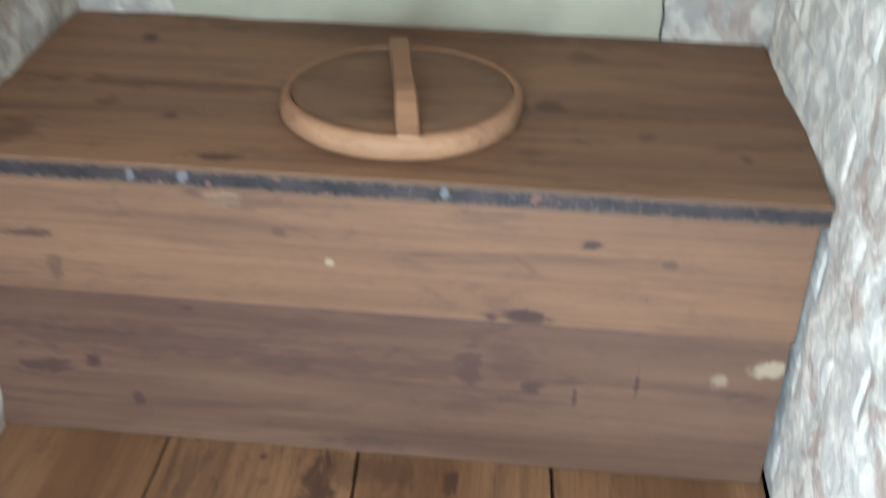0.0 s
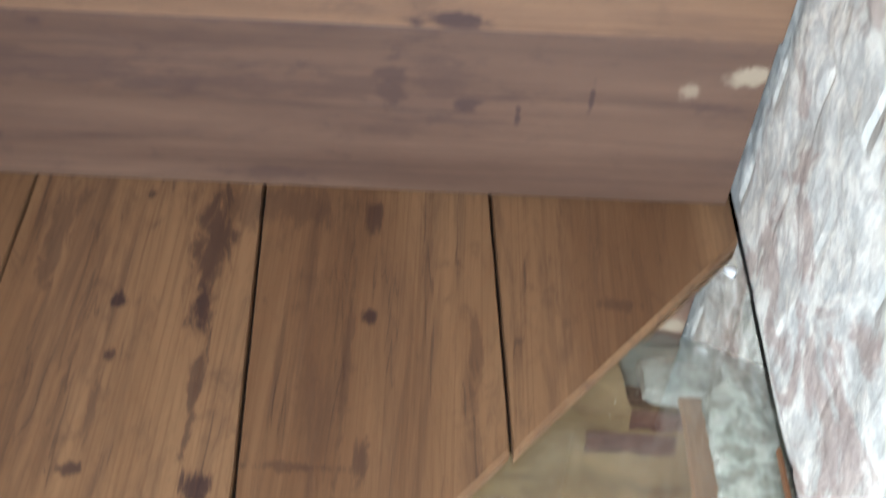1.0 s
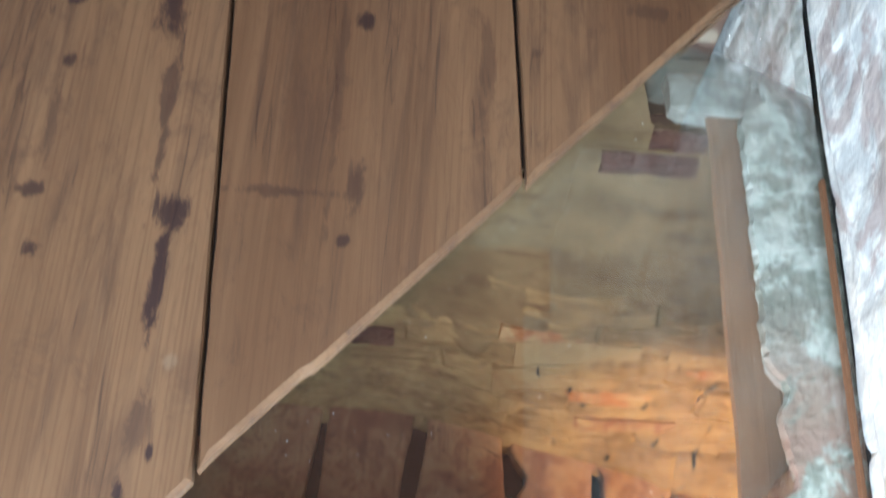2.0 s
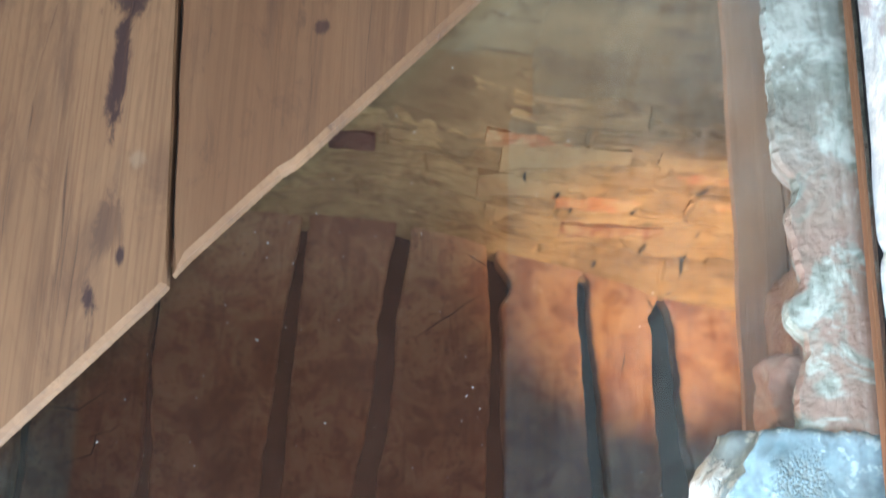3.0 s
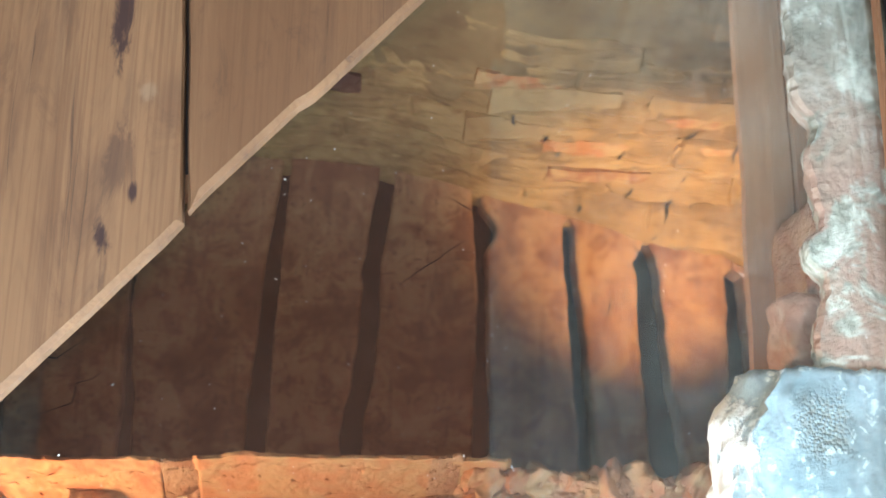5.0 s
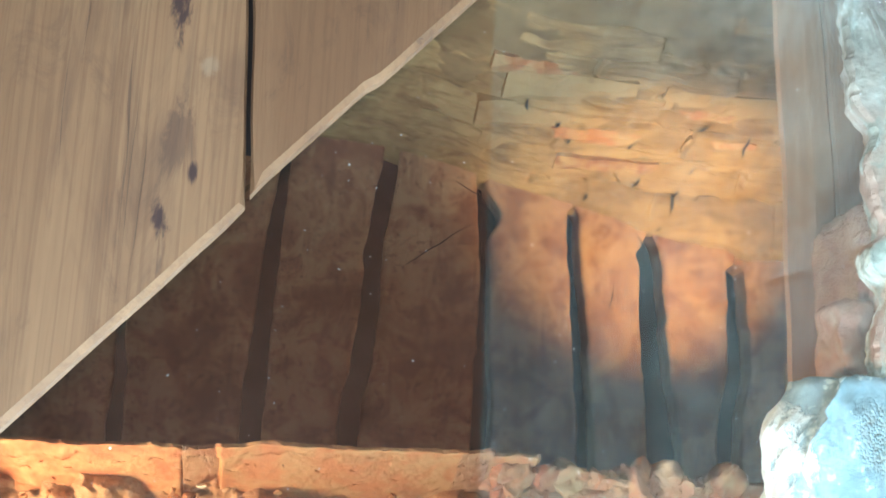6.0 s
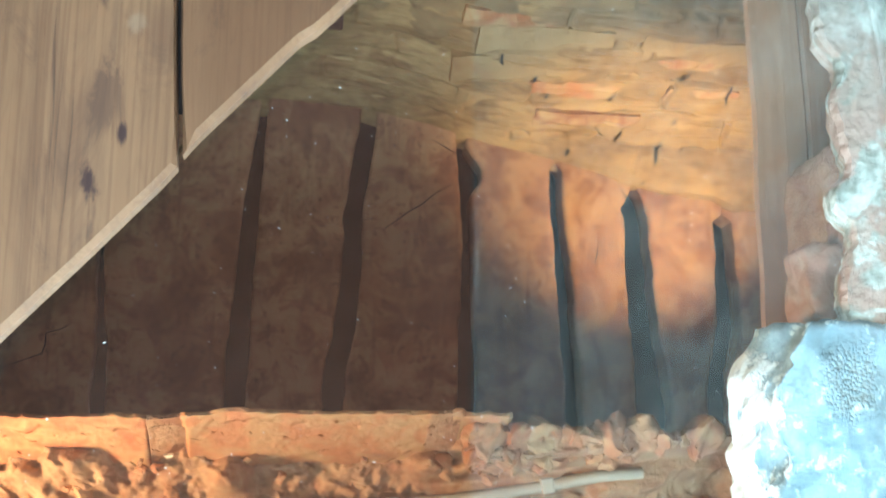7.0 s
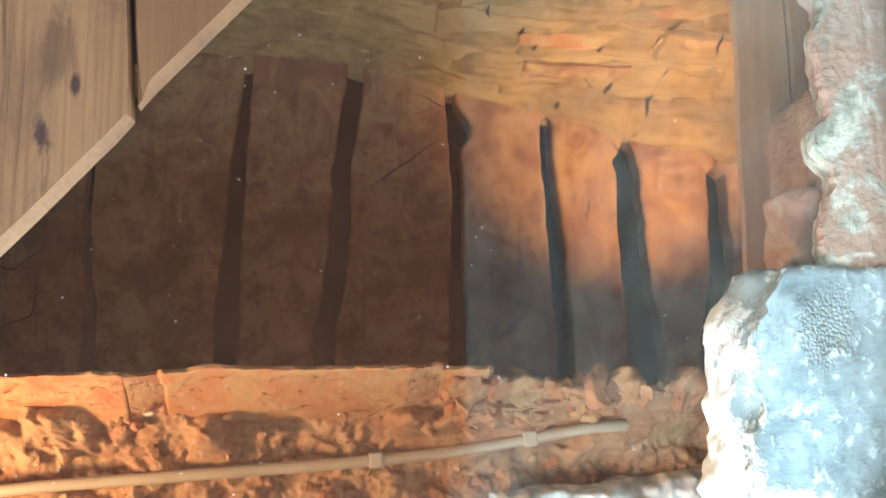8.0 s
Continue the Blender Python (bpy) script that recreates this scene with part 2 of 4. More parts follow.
# Front darkened, seat top lightened in colour, to even out the low doorway light.
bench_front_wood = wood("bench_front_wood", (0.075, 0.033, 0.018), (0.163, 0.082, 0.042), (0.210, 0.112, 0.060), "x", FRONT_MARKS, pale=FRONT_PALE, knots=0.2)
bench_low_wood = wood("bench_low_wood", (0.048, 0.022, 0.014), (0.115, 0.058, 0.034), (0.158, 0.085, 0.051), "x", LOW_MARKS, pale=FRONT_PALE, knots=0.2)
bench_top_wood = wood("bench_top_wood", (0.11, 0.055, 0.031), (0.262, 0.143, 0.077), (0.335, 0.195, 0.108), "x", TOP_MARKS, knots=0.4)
lid_wood = wood("lid_wood", (0.12, 0.064, 0.035), (0.20, 0.115, 0.06), (0.26, 0.155, 0.085), "x", knots=0.3)
rim_wood = wood("rim_wood", (0.20, 0.10, 0.052), (0.33, 0.172, 0.088), (0.40, 0.22, 0.118), "x", knots=0.1)
floor_wood = wood("floor_wood", (0.108, 0.048, 0.022), (0.232, 0.117, 0.053), (0.302, 0.163, 0.076), "y", FLOOR_MARKS, pale=FLOOR_PALE, knots=0.25)
cut_wood = wood("cut_wood", (0.135, 0.063, 0.028), (0.21, 0.108, 0.048), (0.26, 0.138, 0.064), "z", knots=0.0)
beam_wood = wood("beam_wood", (0.21, 0.095, 0.043), (0.40, 0.200, 0.098), (0.47, 0.255, 0.13), "y", knots=0.5)
pit_wood = rotten_board()
strip_wood = wood("strip_wood", (0.12, 0.05, 0.02), (0.24, 0.11, 0.05), (0.32, 0.16, 0.08), "y")


def worn_paint():
    w = Nodes("worn_black_paint")
    p = w.coord()
    chips = w.noise(w.scaled(p, (1.0, 1.0, 0.35)), 95, 5, 0.7)
    tone = w.noise(p, 22, 4, 0.6)
    colour = w.mix(w.span(tone, 0.3, 0.7), (0.011, 0.009, 0.011), (0.036, 0.026, 0.026))
    colour = w.mix(w.maths("MULTIPLY", w.span(chips, 0.57, 0.68), 0.3), colour, (0.17, 0.155, 0.16))
    blot = w.spots(p, [((-0.77, -0.015, 0.44), (0.009, 0.1, 0.010), 0.6), ((-0.835, -0.015, 0.44), (0.005, 0.1, 0.012), 0.5), ((-0.45, -0.015, 0.44), (0.006, 0.1, 0.012), 0.7)])
    colour = w.mix(w.maths("MULTIPLY", blot, 0.45), colour, (0.34, 0.35, 0.37))
    bare = w.noise(p, 40, 3, 0.5)
    colour = w.mix(w.maths("MULTIPLY", w.span(bare, 0.62, 0.70), 0.8), colour, (0.15, 0.07, 0.05))
    xyz = w.n.new("ShaderNodeSeparateXYZ")
    w.put(xyz.inputs[0], p)
    rag = w.maths("MULTIPLY", w.maths("SUBTRACT", w.noise(p, 70, 6, 0.75), 0.5), 0.022)
    level = w.maths("ADD", xyz.outputs[2], rag)
    worn = w.maths("MAXIMUM", w.span(level, 0.4435, 0.4450), w.span(level, 0.4285, 0.4270))
    colour = w.mix(w.maths("MULTIPLY", worn, 0.85), colour, (0.105, 0.060, 0.036))
    return w.finish(colour, 0.55, chips, 0.4, 0.002)


def limewash(name, white=(0.74, 0.73, 0.69), grey=(0.40, 0.42, 0.42), brick=(0.36, 0.20, 0.155), brick_amount=0.45, lean=(1, 1, 1), green=0.0, flake=0.56, bump=0.45, depth=0.004, brick_from=None):
    """Flaking limewash over grey mortar and brick."""
    w = Nodes(name)
    p = w.scaled(w.position(), lean)
    a = w.noise(p, 9, 7, 0.66, 0.8)
    b = w.noise(p, 21, 6, 0.7, 0.4)
    c = w.noise(p, 90, 4, 0.7)
    colour = w.mix(w.span(b, 0.42, 0.60), grey, white)
    bare = w.maths("MULTIPLY", w.span(a, flake - 0.04, flake + 0.05), brick_amount)
    if brick_from:
        xyz = w.n.new("ShaderNodeSeparateXYZ")
        w.put(xyz.inputs[0], w.position())
        bare = w.maths("MULTIPLY", bare, w.span(xyz.outputs[1], brick_from[0], brick_from[1], 1.0, 0.12))
    colour = w.mix(bare, colour, brick)
    colour = w.mix(w.maths("MULTIPLY", w.span(c, 0.55, 0.75), 0.35), colour, grey)
    if green:
        colour = w.mix(w.maths("MULTIPLY", w.span(w.noise(p, 14, 4, 0.6), 0.4, 0.6), green), colour, (0.27, 0.30, 0.21))
    height = w.maths("ADD", b, w.maths("MULTIPLY", c, 0.5))
    return w.finish(colour, 0.9, height, bump, depth, 0.15)


def brickwork(name, tones, mortar, smear, scale=1.0, red=0.40):
    """Handmade brick, each its own tone, with lime mortar smeared over parts of it."""
    w = Nodes(name)
    p = w.position()
    r = w.rand()
    colour = w.mix(w.span(r, red - 0.06, red), tones[0], tones[1])
    colour = w.mix(w.span(r, red + 0.12, red + 0.18), colour, tones[2])
    colour = w.mix(w.maths("MULTIPLY", w.span(r, 0.88, 0.92), 0.8), colour, tones[3])
    mottle = w.noise(p, 34 * scale, 6, 0.7)
    colour = w.mix(w.maths("MULTIPLY", w.span(mottle, 0.45, 0.7), 0.5), colour, tones[3])
    big = w.noise(p, 7 * scale, 6, 0.65, 0.5)
    colour = w.mix(w.span(big, smear - 0.08, smear + 0.10, 0.0, 0.92), colour, mortar)
    grit = w.noise(p, 160, 4, 0.75)
    colour = w.mix(w.maths("MULTIPLY", w.span(grit, 0.58, 0.72), 0.35), colour, tones[3])
    pits = w.noise(p, 75, 5, 0.6)
    height = w.maths("ADD", w.maths("ADD", w.maths("MULTIPLY", big, 0.8), pits), w.maths("MULTIPLY", grit, 0.4))
    return w.finish(colour, 0.92, height, 0.6, 0.005, 0.12)


def stone_wash():
    """Blue-grey stone with pale flakes of limewash, a pebbly patch and thick white along its broken side."""
    w = Nodes("stone_wash")
    p = w.position()
    xyz = w.n.new("ShaderNodeSeparateXYZ")
    w.put(xyz.inputs[0], p)
    broad = w.noise(p, 14, 6, 0.62, 0.5)
    fleck = w.noise(p, 66, 6, 0.72, 0.3)
    grit = w.noise(p, 170, 4, 0.7)
    colour = w.mix(w.span(broad, 0.36, 0.64), (0.19, 0.26, 0.285), (0.35, 0.45, 0.48))
    colour = w.mix(w.maths("MULTIPLY", w.span(fleck, 0.55, 0.60), 0.85), colour, (0.66, 0.75, 0.75))
    colour = w.mix(w.maths("MULTIPLY", w.span(grit, 0.52, 0.64), 0.6), colour, (0.17, 0.21, 0.22))
    rag = w.maths("MULTIPLY", w.maths("SUBTRACT", w.noise(p, 38, 6, 0.72, 0.4), 0.5), 0.085)
    side = w.span(w.maths("ADD", xyz.outputs[0], rag), -0.108, -0.100, 1.0, 0.0)
    near = w.span(w.maths("ADD", xyz.outputs[1], rag), -0.890, -0.874, 0.9, 0.0)
    thick = w.maths("MAXIMUM", side, near)
    chip = w.span(w.noise(p, 70, 5, 0.7), 0.60, 0.66, 0.0, 0.55)
    colour = w.mix(thick, colour, w.mix(chip, (0.78, 0.82, 0.81), (0.40, 0.38, 0.34)))
    patch = w.spots(p, [((-0.048, -0.765, -0.04), (0.025, 0.034, 0.1), 1.0)], 0.8)
    cells = w.voronoi(p, 380)
    colour = w.mix(w.maths("MULTIPLY", patch, w.span(cells, 0.35, 0.6, 0.0, 0.7)), colour, (0.22, 0.22, 0.19))
    height = w.maths("ADD", w.maths("MULTIPLY", fleck, 0.9), w.maths("MULTIPLY", grit, 0.5))
    height = w.maths("ADD", height, w.maths("MULTIPLY", thick, 0.5))
    height = w.maths("SUBTRACT", height, w.maths("MULTIPLY", patch, cells))
    return w.finish(colour, 0.9, height, 0.7, 0.003, 0.15)


def plain(name, colour, rough, var=0.12, scale=18):
    w = Nodes(name)
    n = w.noise(w.position(), scale, 5, 0.6)
    lo = tuple(v * (1 - var) for v in colour)
    hi = tuple(min(1, v * (1 + var)) for v in colour)
    return w.finish(w.mix(w.span(n, 0.3, 0.7), lo, hi), rough, n, 0.3, 0.002)


paint = worn_paint()
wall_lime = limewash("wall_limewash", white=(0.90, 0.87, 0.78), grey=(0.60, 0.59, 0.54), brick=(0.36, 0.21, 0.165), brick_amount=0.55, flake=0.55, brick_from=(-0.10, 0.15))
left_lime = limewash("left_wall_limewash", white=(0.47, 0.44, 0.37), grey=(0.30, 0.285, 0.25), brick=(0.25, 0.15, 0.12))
footing_lime = limewash("footing_limewash", white=(0.66, 0.64, 0.55), grey=(0.25, 0.25, 0.20), brick=(0.36, 0.20, 0.145), brick_amount=0.95, green=0.12, flake=0.49, lean=(1.6, 1.6, 1.6), bump=0.7, depth=0.005, brick_from=(-0.56, -0.42))
# Kept dark so the corner reads as a shaded recess; shade is in the colour.
recess_dark = limewash("recess_dark", white=(0.15, 0.17, 0.14), grey=(0.10, 0.115, 0.10), brick_amount=0.05, green=0.1)
white_band = limewash("band_lime", white=(0.52, 0.52, 0.45), grey=(0.34, 0.33, 0.28), brick_amount=0.1, green=0.1, lean=(1.5, 1.5, 1.5))
stone_lime = stone_wash()
white_lime = limewash("white_lime", white=(0.80, 0.80, 0.77), grey=(0.46, 0.46, 0.44), brick_amount=0.15, lean=(1.8, 1.8, 1.8))
panel_paint = plain("panel_paint", (0.33, 0.315, 0.23), 0.6, 0.08, 9)
pit_brick = brickwork("pit_brick", ((0.36, 0.21, 0.095), (0.40, 0.17, 0.07), (0.36, 0.225, 0.105), (0.20, 0.11, 0.055)), (0.40, 0.262, 0.125), 0.44)
pit_mortar = layered("pit_mortar", (0.245, 0.150, 0.070), (0.37, 0.235, 0.108), (0.155, 0.083, 0.041), 20)
ledge_brick = brickwork("ledge_brick", ((0.44, 0.16, 0.075), (0.48, 0.20, 0.09), (0.40, 0.15, 0.08), (0.24, 0.11, 0.06)), (0.47, 0.27, 0.125), 0.50, 4.2)
rubble_mat = brickwork("rubble", ((0.40, 0.18, 0.09), (0.44, 0.24, 0.12), (0.38, 0.16, 0.08), (0.22, 0.105, 0.06)), (0.45, 0.28, 0.145), 0.55, 4.5)
ledge_core = earthy("ledge_mortar", (0.33, 0.155, 0.085), (0.46, 0.28, 0.155), (0.17, 0.085, 0.05), 34)
lump_brick = brickwork("lump_brick", ((0.40, 0.22, 0.17), (0.42, 0.24, 0.18), (0.38, 0.20, 0.15), (0.28, 0.15, 0.11)), (0.50, 0.38, 0.30), 0.56, 3.0)
coat_mat = layered("plaster_coat", (0.185, 0.117, 0.058), (0.262, 0.172, 0.086), (0.12, 0.068, 0.036), 14, 0.35, 0.004)
red_brick = brickwork("red_brick", ((0.38, 0.15, 0.062), (0.42, 0.18, 0.075), (0.36, 0.15, 0.07), (0.24, 0.11, 0.06)), (0.42, 0.28, 0.14), 0.50, 4.0)
dark_brick = earthy("dark_brick", (0.10, 0.045, 0.035), (0.16, 0.075, 0.055), (0.07, 0.04, 0.03), 30)
# Near-black ground: the shade inside the board gaps is put into this colour.
earth = plain("pit_gap_dark", (0.036, 0.022, 0.017), 0.95, 0.4, 26)
cable_mat = plain("cable_plastic", (0.36, 0.29, 0.21), 0.5, 0.1)
clip_mat = plain("clip_plastic", (0.46, 0.38, 0.28), 0.5, 0.06)
dust_mat = plain("dust", (0.70, 0.66, 0.58), 0.9, 0.05)
shell_mat = plain("shell", (0.75, 0.66, 0.5), 0.5, 0.1)
seal_mat = plain("seal", (0.02, 0.018, 0.016), 0.8, 0.2)
nail_mat = plain("nail", (0.03, 0.022, 0.018), 0.6, 0.2)
# Unseen ceiling: red put into it to warm the haze reflected in the glass.
ceiling_mat = wood("ceiling_wood", (0.50, 0.185, 0.105), (0.62, 0.245, 0.140), (0.68, 0.290, 0.175), "y", stain=(0.38, 0.14, 0.08), knots=0.1)
# Bright, streaked boards that serve only as a reflection in the glass.
reflector_mat = wood("reflector_wood", (0.30, 0.29, 0.27), (0.82, 0.81, 0.78), (0.92, 0.91, 0.89), "y", stain=(0.26, 0.25, 0.23), knots=0.0)

glass = bpy.data.materials.new("pane_glass")
glass.use_nodes = True
gn = glass.node_tree.nodes
gn.remove(gn["Principled BSDF"])
gb = gn.new("ShaderNodeBsdfGlass")
gb.inputs["Color"].default_value = (0.93, 0.945, 0.92, 1)
gb.inputs["Roughness"].default_value = 0.0
gb.inputs["IOR"].default_value = 1.56
film_dust = gn.new("ShaderNodeBsdfDiffuse")
film_dust.inputs["Color"].default_value = (0.78, 0.68, 0.58, 1)
smears = gn.new("ShaderNodeTexNoise")
smears.inputs["Scale"].default_value, smears.inputs["Detail"].default_value = 7.0, 6.0
amount = gn.new("ShaderNodeMapRange")
for key, v in (("From Min", 0.3), ("From Max", 0.75), ("To Min", 0.0), ("To Max", 0.004)):
    amount.inputs[key].default_value = v
dusty = gn.new("ShaderNodeMixShader")
for a, b in ((smears.outputs["Fac"], amount.inputs["Value"]), (amount.outputs[0], dusty.inputs[0]), (gb.outputs[0], dusty.inputs[1]), (film_dust.outputs[0], dusty.inputs[2]), (dusty.outputs[0], gn["Material Output"].inputs["Surface"])):
    glass.node_tree.links.new(a, b)


# ---- building helpers ----
def empty(name, place, label, category, group="", kind=""):
    ob = new(name)
    ob.matrix_basis = Matrix.Translation(place)
    ob.empty_display_size = 0.02
    return tagged(ob, label, category, group, kind)


def part(name, bm, material, parent=None, label="", smooth=False):
    if isinstance(bm, bmesh.types.BMesh):
        mesh = bpy.data.meshes.new(name)
        bm.to_mesh(mesh)
        bm.free()
    else:
        mesh = bm
    for m in material if isinstance(material, list) else [material]:
        if mesh.materials.find(m.name) < 0:
            mesh.materials.append(m)
    if smooth:
        mesh.polygons.foreach_set("use_smooth", [True] * len(mesh.polygons))
    ob = new(name, mesh)
    if parent:
        ob.parent = parent
        ob.matrix_parent_inverse = world_of(parent).inverted()
    return tagged(ob, label)


def world_of(ob):
    m = ob.matrix_basis.copy()
    while ob.parent:
        m = ob.parent.matrix_basis @ ob.matrix_parent_inverse @ m
        ob = ob.parent
    return m


def prism(outline, z0, z1, bevel=0.0, segments=2):
    """A flat outline (x, y) raised from z0 to z1."""
    bm = bmesh.new()
    low = [bm.verts.new((x, y, z0)) for x, y in outline]
    high = [bm.verts.new((x, y, z1)) for x, y in outline]
    n = len(outline)
    bm.faces.new(low[::-1])
    bm.faces.new(high)
    for i in range(n):
        bm.faces.new((low[i], low[(i + 1) % n], high[(i + 1) % n], high[i]))
    bmesh.ops.recalc_face_normals(bm, faces=bm.faces)
    if bevel:
        bmesh.ops.bevel(bm, geom=bm.edges[:], offset=bevel, segments=segments, affect="EDGES", profile=0.6)
    return bm


def block(x0, x1, y0, y1, z0, z1, bevel=0.0, segments=2):
    return prism([(x0, y0), (x1, y0), (x1, y1), (x0, y1)], z0, z1, bevel, segments)


def fractal(p, scale, octaves=4):
    return noise.fractal(Vector(p) * scale, 0.9, 2.0, octaves, noise_basis="PERLIN_ORIGINAL")


def smooth01(a, b, x):
    t = min(1.0, max(0.0, (x - a) / (b - a)))
    return t * t * (3 - 2 * t)


def sheet(nu, nv, f):
    """A grid of (nu + 1) x (nv + 1) points f(u, v), u and v from 0 to 1."""
    mesh = bpy.data.meshes.new("sheet")
    verts = [f(i / nu, j / nv) for j in range(nv + 1) for i in range(nu + 1)]
    faces = [(j * (nu + 1) + i, j * (nu + 1) + i + 1, (j + 1) * (nu + 1) + i + 1, (j + 1) * (nu + 1) + i) for j in range(nv) for i in range(nu)]
    mesh.from_pydata(verts, [], faces)
    mesh.update()
    return mesh


def chunk(radius, seed, squash=(1, 1, 1), rounds=2, rough=0.35):
    """A broken lump of brick or stone."""
    bm = bmesh.new()
    bmesh.ops.create_icosphere(bm, subdivisions=rounds, radius=1.0)
    rng = random.Random(seed)
    off = Vector([rng.uniform(-50, 50) for _ in range(3)])
    cuts = [Vector([rng.gauss(0, 1) for _ in range(3)]).normalized() for _ in range(7)]
    for v in bm.verts:
        d = v.co.normalized()
        r = min([1.0] + [rng_cut / max(0.2, d.dot(c)) if d.dot(c) > 0.2 else 1.0 for c, rng_cut in zip(cuts, (0.46, 0.6, 0.52, 0.66, 0.5, 0.58, 0.55))])
        r *= 1 + rough * noise.noise(d * 2.2 + off) + 0.5 * rough * noise.noise(d * 5 + off)
        v.co = Vector((d.x * squash[0], d.y * squash[1], d.z * squash[2])) * r * radius
    return bm


# ---- the room ----
FLOOR_CUT = ((-0.012, -0.078), (-0.607, -0.738))
slope = (FLOOR_CUT[1][1] - FLOOR_CUT[0][1]) / (FLOOR_CUT[1][0] - FLOOR_CUT[0][0])


def cut_y(x):
    return FLOOR_CUT[0][1] + slope * (x - FLOOR_CUT[0][0])


def right_x(y, z):
    """The uneven face of the wall beside the bench: brick courses under limewash, bulging out into a pier by the doorway."""
    row = z / 0.077
    course = row - math.floor(row)
    col = y / 0.235 + (0.5 if int(math.floor(row)) % 2 else 0.0)
    end = col - math.floor(col)
    joint = min(min(course, 1 - course) * 0.077, min(end, 1 - end) * 0.235)
    relief = 0.004 * smooth01(0.0, 0.012, joint)
    relief *= 0.4 + 0.6 * smooth01(-0.2, 0.3, fractal((0, y, z), 4, 2))
    lump = 0.0025 * fractal((1, y, z), 16, 5) + 0.008 * fractal((4, y, z), 2.2, 2)
    pier = 0.075 * smooth01(-0.80, -0.96, y)
    return 0.014 - relief - lump * smooth01(0.0, 0.03, z + 0.02) - pier


def right_face(u, v):
    y, z = -2.0 + u * 2.6, -0.012 + v * 1.86
    return (right_x(y, z), y, z)


wall_right = part("wall_right", sheet(300, 250, right_face), wall_lime)
tagged(wall_right, "rough brick wall with flaking white limewash over red brick", "wall", kind="structure")
part("wall_body", block(0.06, 0.36, -2.0, 0.6, -0.012, 1.85), wall_lime, wall_right)


def left_face(u, v):
    y, z = 0.6 - u * 2.6, -0.01 + v * 1.86
    return (-1.085 - 0.02 * smooth01(0.0, 0.5, y) + 0.012 * fractal((2, y, z), 6, 5) + 0.008 * fractal((7, y, z), 2, 2), y, z)


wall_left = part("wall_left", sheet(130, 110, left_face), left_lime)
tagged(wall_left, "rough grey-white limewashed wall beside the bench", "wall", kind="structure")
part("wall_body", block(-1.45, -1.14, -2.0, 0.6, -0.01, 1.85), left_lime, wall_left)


def back_face(u, v):
    x, z = -1.14 + u * 1.2, 0.0 + v * 1.85
    return (x, 0.522 + 0.006 * fractal((x, 3, z), 7, 4), z)


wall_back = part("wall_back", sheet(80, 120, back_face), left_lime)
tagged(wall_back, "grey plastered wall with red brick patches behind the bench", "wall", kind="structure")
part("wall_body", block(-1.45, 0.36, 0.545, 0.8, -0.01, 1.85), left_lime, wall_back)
panel = part("plaster_panel", block(-0.945, -0.160, 0.5145, 0.535, 0.452, 1.6, 0.002), panel_paint)
crack = bmesh.new()
line = [(-0.158 + 0.004 * noise.noise((z * 40, 2, 0)), z) for z in [0.452 + 0.008 * k for k in range(40)]]
for (x0, z0), (x1, z1) in zip(line, line[1:]):
    w = 0.0016 + 0.0012 * noise.noise((z0 * 60, 5, 0))
    crack.faces.new([crack.verts.new(c) for c in ((x0 - w, 0.5135, z0), (x0 + w, 0.5125, z0), (x1 + w, 0.5125, z1), (x1 - w, 0.5135, z1))])
part("crack", crack, nail_mat, panel, "dark crack along the panel edge")
tagged(panel, "smooth cream painted panel on the wall behind the bench", "wall panel", kind="structure")

wall_front = empty("wall_front", (-0.5, -2.0, 0), "plastered wall with an open doorway", "wall", kind="structure")
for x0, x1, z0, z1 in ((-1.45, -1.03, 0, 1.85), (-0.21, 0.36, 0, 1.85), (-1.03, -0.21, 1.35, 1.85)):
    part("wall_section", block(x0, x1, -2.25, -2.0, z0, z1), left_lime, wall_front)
ceiling = part("ceiling", block(-1.45, 0.36, -2.25, 0.8, 1.85, 2.0), ceiling_mat)
tagged(ceiling, "reddish boarded ceiling out of view, coloured for its reflection in the glass", "ceiling", kind="structure")
ground = part("ground", block(-40, 40, -60, -2.0, -0.3, -0.02), plain("yard_ground", (0.32, 0.30, 0.27), 0.9))
tagged(ground, "pale trodden ground outside the doorway", "ground", kind="structure")
# added landing out of view: white bounces daylight, its notch lights the ledge's right
landing = part("landing_floor", prism([(-1.14, -2.25), (-0.02, -2.25), (-0.02, -1.47), (-0.26, -1.47), (-0.26, -1.02), (-1.14, -1.02)], -0.06, 0.0, 0.003), white_lime)
tagged(landing, "pale landing added out of view to bounce and shape the doorway light", "floor", kind="structure")

# ---- the bench with its round lid ----
bench = empty("privy_bench", (-0.55, 0.26, 0), "old boarded wooden privy bench with round lid and worn edge", "bench")


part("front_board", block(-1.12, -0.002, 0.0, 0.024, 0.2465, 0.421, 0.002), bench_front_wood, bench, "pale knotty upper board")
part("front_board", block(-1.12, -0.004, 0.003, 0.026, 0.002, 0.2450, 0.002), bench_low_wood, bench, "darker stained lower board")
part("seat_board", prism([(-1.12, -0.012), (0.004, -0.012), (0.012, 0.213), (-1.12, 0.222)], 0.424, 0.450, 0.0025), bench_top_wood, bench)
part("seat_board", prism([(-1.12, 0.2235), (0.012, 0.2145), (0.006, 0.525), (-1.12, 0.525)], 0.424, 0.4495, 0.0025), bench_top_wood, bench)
part("edge_band", block(-1.12, 0.003, -0.0155, -0.0122, 0.4225, 0.4485, 0.001), paint, bench, "chipped black painted edge")

LX, LY = -0.528, 0.196


